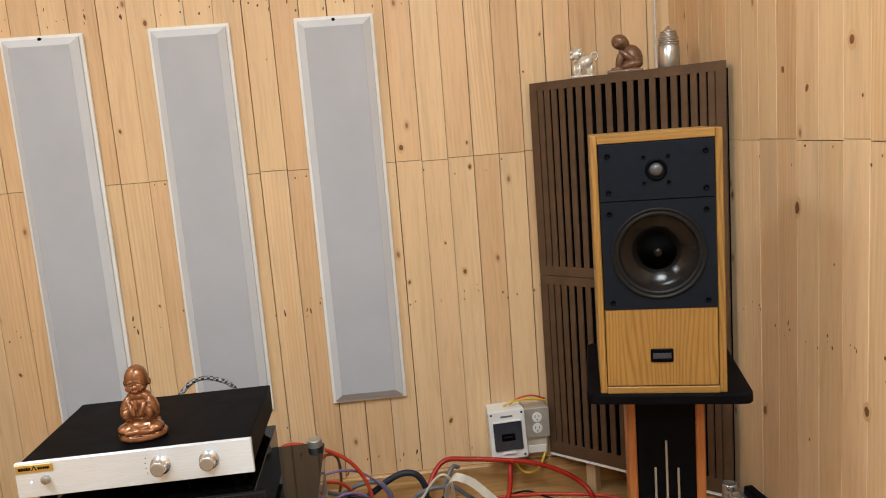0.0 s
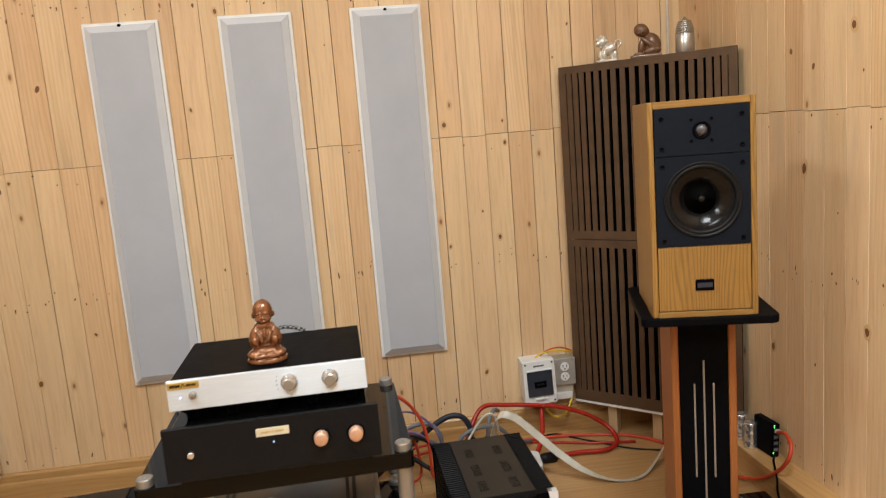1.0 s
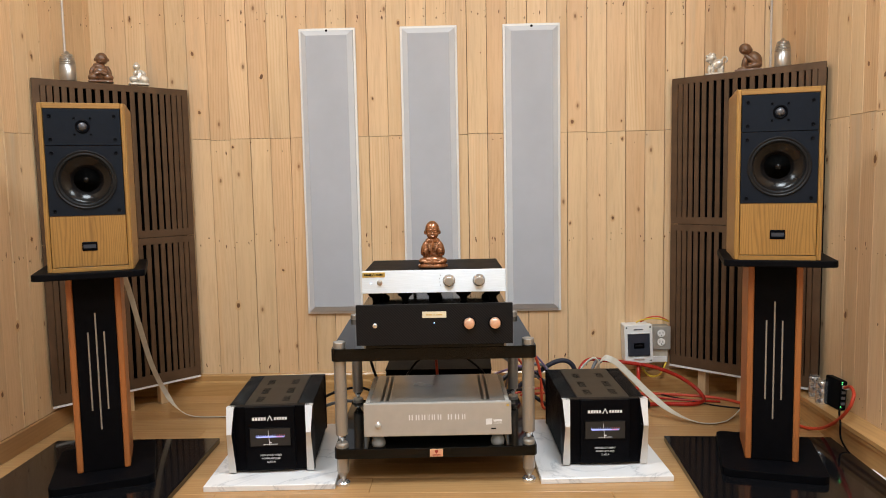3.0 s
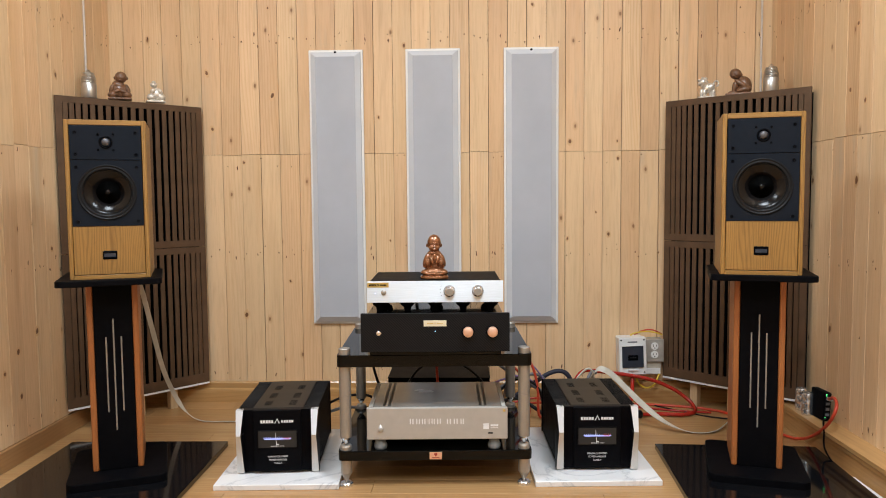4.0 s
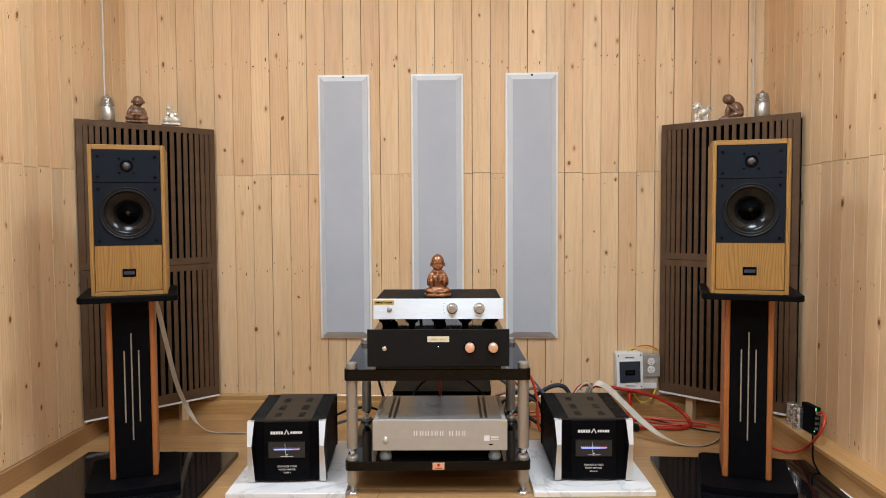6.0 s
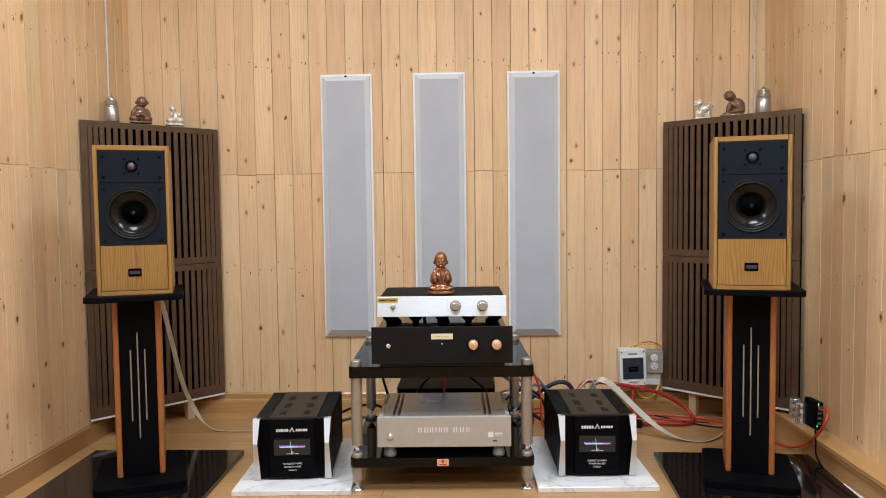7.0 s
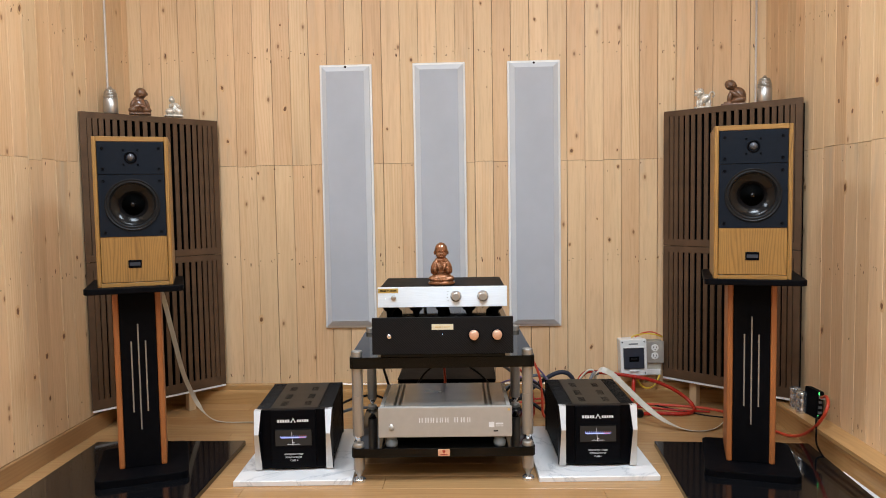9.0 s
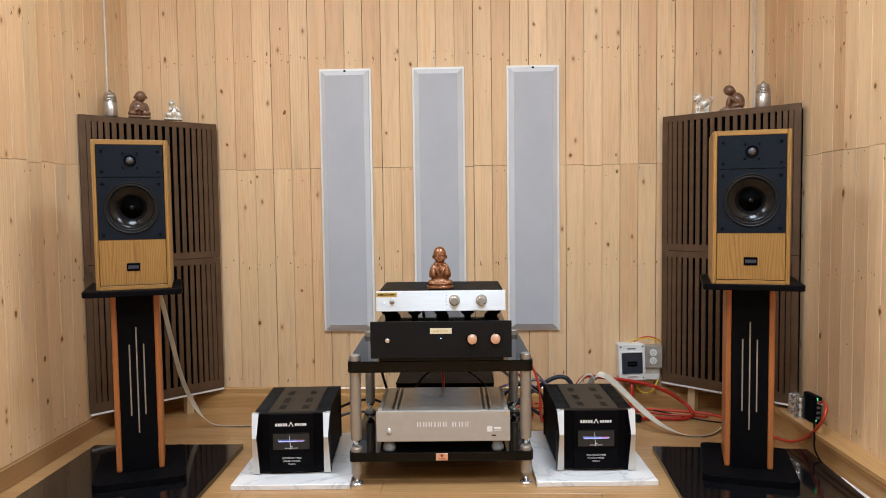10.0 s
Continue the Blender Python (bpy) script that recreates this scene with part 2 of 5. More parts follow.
link(SILVER.node_tree, spread.outputs[0], SILVER.node_tree.nodes["Principled BSDF"].inputs["Tangent"])
SILVER_POLISH = plain("polished_silver", (0.74, 0.76, 0.79), 0.22, 0.9, 0.05, 40)
TITAN = brushed("satin_steel_tube", (0.40, 0.38, 0.35), 0.42, "z", 0.65)
# Same post metal twice: lower part coloured as shaded, head as lit from above.
POST_SHADED = brushed("post_aluminium_shaded", (0.62, 0.60, 0.57), 0.4, "z", 0.7)
POST_LIT = brushed("post_aluminium_lit", (0.82, 0.86, 0.92), 0.36, "z", 0.5)
CHAMPAGNE = plain("champagne_anodised_aluminium", (0.45, 0.435, 0.41), 0.42, 0.3, 0.04, 30, 0.1)
CHAMPAGNE_TOP = plain("polished_champagne_lid", (0.33, 0.32, 0.30), 0.26, 0.5, 0.05, 20)
COPPER = plain("rose_copper", (0.84, 0.53, 0.38), 0.34, 0.6, 0.08, 90)
GOLD = brushed("brushed_gold_label", (0.78, 0.60, 0.20), 0.4)
BRONZE = plain("brown_bronze_resin", (0.25, 0.100, 0.042), 0.26, 0.5, 0.25, 60, 0.0, 0.4)
WALNUT = plain("carved_dark_wood", (0.150, 0.070, 0.034), 0.35, 0, 0.25, 50, 0.0, 0.2)
IVORY = plain("silvered_resin", (0.66, 0.62, 0.55), 0.28, 0.45, 0.12, 90)
CARBON = carbon_weave()
MARBLE = marble()
FIN = plain("black_anodised_fin", (0.006, 0.006, 0.007), 0.32, 0, 0.2, 30, 0, 0, 0.1)
GREYLID = plain("dark_grey_lid", (0.020, 0.018, 0.016), 0.42, 0.0, 0.1, 20, 0.1, 0, 0.2)
PRINT = plain("white_print", (0.75, 0.76, 0.78), 0.5)
SMOKE = plain("smoked_plastic_window", (0.034, 0.038, 0.052), 0.1)
ABS = plain("white_plastic", (0.74, 0.74, 0.73), 0.35, 0, 0.03, 10)
GREYBOX = plain("galvanised_grey_box", (0.42, 0.41, 0.38), 0.42, 0.4, 0.1, 30)
RED = plain("red_cable_sheath", (0.38, 0.018, 0.010), 0.26, 0, 0.1, 40)
ORANGE = plain("orange_patch_cable", (0.55, 0.055, 0.022), 0.4)
YELLOW = plain("yellow_wire", (0.68, 0.46, 0.035), 0.4)
RIBBON = plain("off_white_flat_cable", (0.58, 0.54, 0.46), 0.42, 0, 0.08, 40)
GREYCABLE = plain("grey_cable_sheath", (0.13, 0.135, 0.15), 0.45)
NAVY = plain("dark_blue_braided_cable", (0.012, 0.014, 0.030), 0.6, 0, 0.3, 300)
PURPLE = plain("violet_cable", (0.22, 0.15, 0.33), 0.4)
BRAID = braid()
PIPE = plain("pale_grey_conduit", (0.56, 0.49, 0.43), 0.5)
GREEN_LED = glow("green_led", (0.1, 1.0, 0.2), 3)
BLUE_LED = glow("blue_led", (0.25, 0.5, 1.0), 6)
METER_LIGHT = glow("meter_backlight", (0.40, 0.46, 1.0), 1.5)
METER_RED = glow("meter_red_zone", (1.0, 0.18, 0.2), 0.8)
LAMP_GLASS = glow("lamp_diffuser", LAMP_COLOR, 3.0)
# Faint brown emission imitates the room's reflection in the dark meter face.
FACE_SHEEN = glow("meter_face_sheen", (0.30, 0.20, 0.12), 0.04)
# Gold label with the lamp's glare put into its cream colour.
GLARE_LABEL = plain("gold_label_with_glare", (0.80, 0.74, 0.56), 0.4, 0.2, 0.04, 60)
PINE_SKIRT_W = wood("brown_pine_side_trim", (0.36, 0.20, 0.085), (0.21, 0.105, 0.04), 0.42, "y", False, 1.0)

# ---- building tools ----


def mesh_from(bm, name, material=None, smooth=False):
    me = bpy.data.meshes.new(name)
    bm.to_mesh(me)
    bm.free()
    if material:
        me.materials.append(material)
    if smooth:
        for p in me.polygons:
            p.use_smooth = True
    return me


def part(name, bm, material, parent=None, label="", smooth=False, m=None):
    ob = new(name, mesh_from(bm, name, material, smooth))
    if parent:
        ob.parent = parent
    if m is not None:
        ob.matrix_basis = m
    if label:
        tagged(ob, label)
    return ob


def thing(name, label, category, m=None, group="", kind=""):
    ob = new(name)
    ob.empty_display_size = 0.05
    if m is not None:
        ob.matrix_basis = m
    return tagged(ob, label, category, group, kind)


def box(x0, x1, y0, y1, z0, z1, bevel=0.0, seg=1, bm=None):
    own = bmesh.new()
    bmesh.ops.create_cube(own, size=1)
    for v in own.verts:
        v.co = Vector(((x0 + x1) / 2 + v.co.x * (x1 - x0), (y0 + y1) / 2 + v.co.y * (y1 - y0), (z0 + z1) / 2 + v.co.z * (z1 - z0)))
    if bevel:
        bmesh.ops.bevel(own, geom=list(own.edges), offset=bevel, segments=seg, profile=0.5, affect="EDGES")
    return merged(bm, own)


def merged(bm, own):
    if bm is None:
        return own
    tmp = bpy.data.meshes.new("tmp")
    own.to_mesh(tmp)
    own.free()
    bm.from_mesh(tmp)
    bpy.data.meshes.remove(tmp)
    return bm


def prism(points, depth0, depth1, axis="z", bevel=0.0, bm=None, seg=2):
    """A polygon drawn in two axes and pushed along the third."""
    own = bmesh.new()
    put = {"z": lambda a, b, d: (a, b, d), "y": lambda a, b, d: (a, d, b), "x": lambda a, b, d: (d, a, b)}[axis]
    lo = [own.verts.new(put(a, b, depth0)) for a, b in points]
    hi = [own.verts.new(put(a, b, depth1)) for a, b in points]
    n = len(points)
    own.faces.new(lo)
    own.faces.new(hi)
    for i in range(n):
        own.faces.new((lo[i], lo[(i + 1) % n], hi[(i + 1) % n], hi[i]))
    bmesh.ops.recalc_face_normals(own, faces=own.faces)
    if bevel:
        bmesh.ops.bevel(own, geom=list(own.edges), offset=bevel, segments=seg, profile=0.5, affect="EDGES")
    return merged(bm, own)


def rounded(x0, x1, y0, y1, r, n=6):
    pts = []
    for cx, cy, a0 in ((x1 - r, y1 - r, 0), (x0 + r, y1 - r, 90), (x0 + r, y0 + r, 180), (x1 - r, y0 + r, 270)):
        for i in range(n + 1):
            a = radians(a0 + 90 * i / n)
            pts.append((cx + r * math.cos(a), cy + r * math.sin(a)))
    return pts


def lathe(profile, n=32, axis="z", bm=None, m=None, caps=True):
    """A profile of (radius, height) turned about an axis; closed where the radius is 0."""
    own = bmesh.new()
    rings = []
    for r, h in profile:
        ring = []
        for i in range(1 if r < 1e-6 else n):
            a = 2 * math.pi * i / n
            p = (r * math.cos(a), r * math.sin(a), h)
            ring.append(own.verts.new(p if axis == "z" else (p[0], -p[2], p[1])))
        rings.append(ring)
    for a, b in zip(rings, rings[1:]):
        for i in range(n):
            j = (i + 1) % n
            if len(a) == 1 and len(b) == 1:
                continue
            if len(a) == 1:
                own.faces.new((a[0], b[j], b[i]))
            elif len(b) == 1:
                own.faces.new((a[i], a[j], b[0]))
            else:
                own.faces.new((a[i], a[j], b[j], b[i]))
    for ring in (rings[0], rings[-1]):
        if len(ring) > 2 and caps:
            own.faces.new(ring)
    bmesh.ops.recalc_face_normals(own, faces=own.faces)
    if m is not None:
        own.transform(m)
    return merged(bm, own)


def ball(c, r, bm, rot=(0, 0, 0), seg=20):
    own = bmesh.new()
    bmesh.ops.create_uvsphere(own, u_segments=seg, v_segments=seg // 2 + 2, radius=1)
    own.transform(pose(*c, *rot) @ Matrix.Diagonal((*r, 1)))
    return merged(bm, own)


def curve_points(ctrl, per=10):
    """A smooth line through the control points."""
    p = [Vector(c) for c in ctrl]
    p = [p[0] * 2 - p[1]] + p + [p[-1] * 2 - p[-2]]
    out = []
    for i in range(1, len(p) - 2):
        a, b, c, d = p[i - 1:i + 3]
        for k in range(per):
            t = k / per
            out.append(0.5 * (2 * b + (c - a) * t + (2 * a - 5 * b + 4 * c - d) * t * t + (3 * b - a - 3 * c + d) * t ** 3))
    out.append(p[-2])
    return out


def tube(ctrl, r, sides=10, per=10, flat=None, bm=None):
    """A cable along a smooth line; flat=(half width, half thickness, way of the width at the start, at the end, where it turns) makes a ribbon."""
    line = curve_points(ctrl, per)
    own = bmesh.new()
    rings, up = [], Vector((0, 0, 1))
    for i, c in enumerate(line):
        way = (line[min(i + 1, len(line) - 1)] - line[max(i - 1, 0)]).normalized()
        side = way.cross(up)
        if side.length < 0.05:
            side = way.cross(Vector((0, 1, 0)))
        side.normalize()
        if flat:
            k = min(1, max(0, (i / len(line) - flat[4]) / 0.12))
            side = Vector(flat[2]) * (1 - k) + Vector(flat[3]) * k
            side = (side - way * side.dot(way)).normalized()
        nor = side.cross(way).normalized()
        ring = []
        if flat:
            for a, b in ((1, 1), (-1, 1), (-1, -1), (1, -1)):
                ring.append(own.verts.new(c + side * a * flat[0] + nor * b * flat[1]))
        else:
            for k in range(sides):
                a = 2 * math.pi * k / sides
                ring.append(own.verts.new(c + side * r * math.cos(a) + nor * r * math.sin(a)))
        rings.append(ring)
    n = len(rings[0])
    for a, b in zip(rings, rings[1:]):
        for k in range(n):
            own.faces.new((a[k], a[(k + 1) % n], b[(k + 1) % n], b[k]))
    own.faces.new(rings[0])
    own.faces.new(rings[-1])
    bmesh.ops.recalc_face_normals(own, faces=own.faces)
    return merged(bm, own)


def text_mesh(words, size, material, name, parent, m, width=None, align="CENTER"):
    """Printed words as a thin flat mesh in the built-in font."""
    cu = bpy.data.curves.new(name, "FONT")
    cu.body, cu.size, cu.align_x, cu.align_y, cu.extrude = words, size, align, "CENTER", 0.0002
    tmp = bpy.data.objects.new("tmp_text", cu)
    scene.collection.objects.link(tmp)
    me = bpy.data.meshes.new_from_object(tmp.evaluated_get(bpy.context.evaluated_depsgraph_get()))
    bpy.data.objects.remove(tmp)
    me.materials.clear()
    me.materials.append(material)
    if width:
        xs = [v.co.x for v in me.vertices]
        s = width / (max(xs) - min(xs))
        me.transform(Matrix.Diagonal((s, 1, 1, 1)))
    ob = new(name, me)
    ob.parent = parent
    ob.matrix_basis = m
    return ob

# ---- the room ----
PITCH = 0.0865
SEAM = 1.136


def plank_mesh(w, h, thick, bevel, name, material):
    """A board of that width and height, its face at y = 0, its foot at z = 0."""
    return mesh_from(box(-w / 2, w / 2, 0, thick, 0, h, bevel), name, material)


def shell(name, x0, x1, y0, y1, z0, z1, label, material, kind="structure", category="wall"):
    return tagged(new(name, mesh_from(box(x0, x1, y0, y1, z0, z1), name, material)), label, category, "", kind)


wall_north = shell("wall_north", LEFT - 0.12, RIGHT + 0.12, BACK + 0.014, BACK + 0.12, 0, TOP, "wall clad with knotty pale pine boards", SHADED_BATTEN)
wall_east = shell("wall_east", RIGHT + 0.014, RIGHT + 0.12, FRONT, BACK + 0.014, 0, TOP, "side wall clad with knotty pale pine boards", SHADED_BATTEN)
wall_west = shell("wall_west", LEFT - 0.12, LEFT - 0.014, FRONT, BACK + 0.014, 0, TOP, "side wall clad with knotty pale pine boards", SHADED_BATTEN)
# The south wall is never in view; its grey is set for reflections.
wall_south = shell("wall_south", LEFT - 0.12, RIGHT + 0.12, FRONT - 0.1, FRONT, 0, TOP, "plain grey wall, unseen, toned for reflections", plain("unseen_wall_grey", (0.42, 0.40, 0.37), 0.7, 0, 0.05, 5))
ceiling = shell("ceiling", LEFT - 0.12, RIGHT + 0.12, FRONT - 0.1, BACK + 0.12, TOP, TOP + 0.1, "plain white painted ceiling", CEILING, "structure", "ceiling")
floor = shell("floor", LEFT - 0.12, RIGHT + 0.12, FRONT - 0.1, BACK + 0.12, -0.12, -0.012, "warm oak-coloured laminate floor boards", BLACK_MATT, "structure", "floor")

# ceiling lamps
for lx, ly, lw, ld, watts in LAMPS:
    lamp = thing("ceiling_light", "flat rectangular white ceiling light, switched on", "ceiling light", pose(lx, ly, TOP), "ceiling lights")
    bm = box(-lw / 2, lw / 2, -ld / 2, -ld / 2 + 0.015, -0.05, 0, 0.002)
    box(-lw / 2, lw / 2, ld / 2 - 0.015, ld / 2, -0.05, 0, 0.002, 1, bm)
    box(-lw / 2, -lw / 2 + 0.015, -ld / 2 + 0.015, ld / 2 - 0.015, -0.05, 0, 0.002, 1, bm)
    box(lw / 2 - 0.015, lw / 2, -ld / 2 + 0.015, ld / 2 - 0.015, -0.05, 0, 0.002, 1, bm)
    part("frame", bm, WHITE, lamp)
    part("diffuser", box(-lw / 2 + 0.016, lw / 2 - 0.016, -ld / 2 + 0.016, ld / 2 - 0.016, -0.03, -0.02), LAMP_GLASS, lamp, "glowing white diffuser")

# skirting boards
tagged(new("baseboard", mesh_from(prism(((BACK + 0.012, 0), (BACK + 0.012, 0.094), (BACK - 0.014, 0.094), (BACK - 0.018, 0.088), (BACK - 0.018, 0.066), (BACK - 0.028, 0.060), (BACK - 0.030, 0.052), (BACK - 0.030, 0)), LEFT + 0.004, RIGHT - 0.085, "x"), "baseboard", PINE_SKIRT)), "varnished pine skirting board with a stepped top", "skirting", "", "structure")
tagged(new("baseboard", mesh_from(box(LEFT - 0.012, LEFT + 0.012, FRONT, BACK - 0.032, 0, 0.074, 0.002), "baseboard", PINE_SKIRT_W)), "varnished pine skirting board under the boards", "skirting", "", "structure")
LEDGE = 0.882
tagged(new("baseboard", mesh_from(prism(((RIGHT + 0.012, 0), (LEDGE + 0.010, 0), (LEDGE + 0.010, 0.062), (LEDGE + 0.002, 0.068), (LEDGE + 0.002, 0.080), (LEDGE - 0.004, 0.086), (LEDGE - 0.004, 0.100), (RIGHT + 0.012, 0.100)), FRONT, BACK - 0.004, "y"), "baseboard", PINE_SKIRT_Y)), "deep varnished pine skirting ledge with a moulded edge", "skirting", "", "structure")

# grey conduits in the two corners
for px, py, pr in ((RIGHT - 0.046, BACK - 0.006, 0.0045), (LEFT + 0.0055, 2.205, 0.0045)):
    pipe = thing("conduit", "thin grey plastic conduit running up the boards", "conduit", pose(px, py, 0.1), "corner conduits")
    part("pipe", lathe(((pr, 0), (pr, TOP - 0.1)), 14), PIPE, pipe, "", True)

# ---- corner absorbers ----


def absorber(x0, y0, x1, y1, z0, height, label):
    """A slotted corner panel on short legs; its front runs from (x0, y0) to (x1, y1), seen from the room."""
    yaw = math.degrees(math.atan2(y1 - y0, x1 - x0))
    w = math.hypot(x1 - x0, y1 - y0)
    ob = thing("corner_absorber", label, "acoustic panel", pose((x0 + x1) / 2, (y0 + y1) / 2, 0, 0, 0, yaw), "corner absorbers")
    half, hw, t = height / 2, w / 2, 0.008
    count = 20
    widths = [0.0024 + 0.0130 * math.sin(math.pi * (i + 0.5) / count) ** 1.3 for i in range(count)]
    edge = 0.026
    slat = (w - 2 * edge - sum(widths)) / (count - 1)
    for k in (0, 1):
        lo, hi = z0 + k * half, z0 + (k + 1) * half - 0.002
        foot, head = (0.042, 0.028) if k == 0 else (0.030, 0.026)
        bm = box(-hw, hw, 0, t, lo, lo + foot, 0.001)
        box(-hw, hw, 0, t, hi - head, hi, 0.001, 1, bm)
        box(-hw, -hw + edge, 0, t, lo + foot - 0.001, hi - head + 0.001, 0, 1, bm)
        box(hw - edge, hw, 0, t, lo + foot - 0.001, hi - head + 0.001, 0, 1, bm)
        front = part("front_panel", bm, BROWN, ob, "brown slotted front board")
        x = -hw + edge
        me = mesh_from(box(-slat / 2, slat / 2, 0.0004, t - 0.0004, lo + foot - 0.004, hi - head + 0.004, 0.0015), "slat", BROWN)
        for i in range(count - 1):
            x += widths[i]
            s = new("slat", me)
            s.parent = front
            s.location = (x + slat / 2, 0, 0)
            x += slat
    # a black sheet stands behind the slots
    part("lining", box(-hw + 0.01, hw - 0.01, 0.045, 0.05, z0 + 0.01, z0 + height - 0.02), DEEP_BLACK, ob, "black sheet behind the slots")
    part("top_board", prism(((-hw, t), (hw, t), (0.02, w / 2 - 0.035), (-0.02, w / 2 - 0.035)), z0 + height - 0.018, z0 + height - 0.002), BROWN, ob)
    part("bottom_board", prism(((-hw, 0.001), (hw, 0.001), (0.02, w / 2 - 0.035), (-0.02, w / 2 - 0.035)), z0 - 0.009, z0 - 0.001), WHITE, ob, "white edged bottom board")
    for lx, ly in ((-0.17, 0.03), (0.0, 0.03), (0.15, 0.03), (0.0, 0.19)):
        part("leg", box(lx - 0.017, lx + 0.017, ly, ly + 0.034, 0, z0 - 0.009, 0.001), PALE_WOOD, ob, "pale wooden block leg")
    return ob


absorber(0.499, 2.398, 0.938, 1.978, 0.124, 1.224, "brown slotted corner absorber on pale block legs, figurines on top")
absorber(-1.978, 1.940, -1.567, 2.400, 0.100, 1.248, "brown slotted corner absorber on pale block legs, figurines on top")

# ---- wall absorbers ----


def wall_panel(x0, screw):
    w, h, d = 0.243, 1.233, 0.036
    ob = thing("wall_panel", "tall grey fabric acoustic panel with bevelled white edges" + (", hung from a black screw" if screw else ""), "acoustic panel", pose(x0, BACK, 0.362), "wall panels")
    part("frame", box(0, w, -0.012, -0.001, 0, h, 0.002), WHITE, ob, "white edge board")
    bm = bmesh.new()
    ring = lambda e, y: [bm.verts.new((a, y, b)) for a, b in ((e, e), (w - e, e), (w - e, h - e), (e, h - e))]
    rings = [ring(0.010, -0.012), ring(0.011, -0.020), ring(0.034, -d)]
    for a, b in zip(rings, rings[1:]):
        for i in range(4):
            bm.faces.new((a[i], a[(i + 1) % 4], b[(i + 1) % 4], b[i]))
    bmesh.ops.recalc_face_normals(bm, faces=bm.faces)
    part("bevel_edge", bm, PANEL_EDGE_LIT, ob, "bevelled grey fabric edge, coloured lighter as if lit")
    part("fabric_face", box(0.0335, w - 0.0335, -d - 0.0006, -d + 0.008, 0.0335, h - 0.0335, 0.001), FABRIC, ob, "grey fabric face")
    if screw:
        part("screw", lathe(((0.0, 0.002), (0.0055, 0.0), (0.0055, -0.02)), 12, "y"), BLACK, ob, "black screw head", True, pose(w / 2, -0.024, h - 0.013))
    return ob


for px, screw in ((-1.082, True), (-0.648, False), (-0.211, True)):
    wall_panel(px, screw)

# ---- loudspeakers ----


def holed_board(hw, z0, z1, zc, r, y0, y1, n=64):
    """A rectangular board with a round hole."""
    bm = bmesh.new()
    inner, outer = [], []
    for k in range(n):
        a = 2 * math.pi * (k + 0.5) / n
        c, s = math.cos(a), math.sin(a)
        t = min(hw / abs(c), ((z1 - zc) if s > 0 else (zc - z0)) / abs(s))
        inner.append((r * c, zc + r * s))
        outer.append((t * c, zc + t * s))
    # pull the points nearest each corner into it
    for cx, cz in ((-hw, z0), (hw, z0), (hw, z1), (-hw, z1)):
        k = min(range(n), key=lambda q: (outer[q][0] - cx) ** 2 + (outer[q][1] - cz) ** 2)
        outer[k] = (cx, cz)
    rows = [[bm.verts.new((p[0], y, p[1])) for p in ring] for ring, y in ((inner, y1), (inner, y0), (outer, y0), (outer, y1))]
    for a, b in zip(rows, rows[1:]):
        for k in range(n):
            j = (k + 1) % n
            bm.faces.new((a[k], a[j], b[j], b[k]))
    bmesh.ops.recalc_face_normals(bm, faces=bm.faces)
    return bm


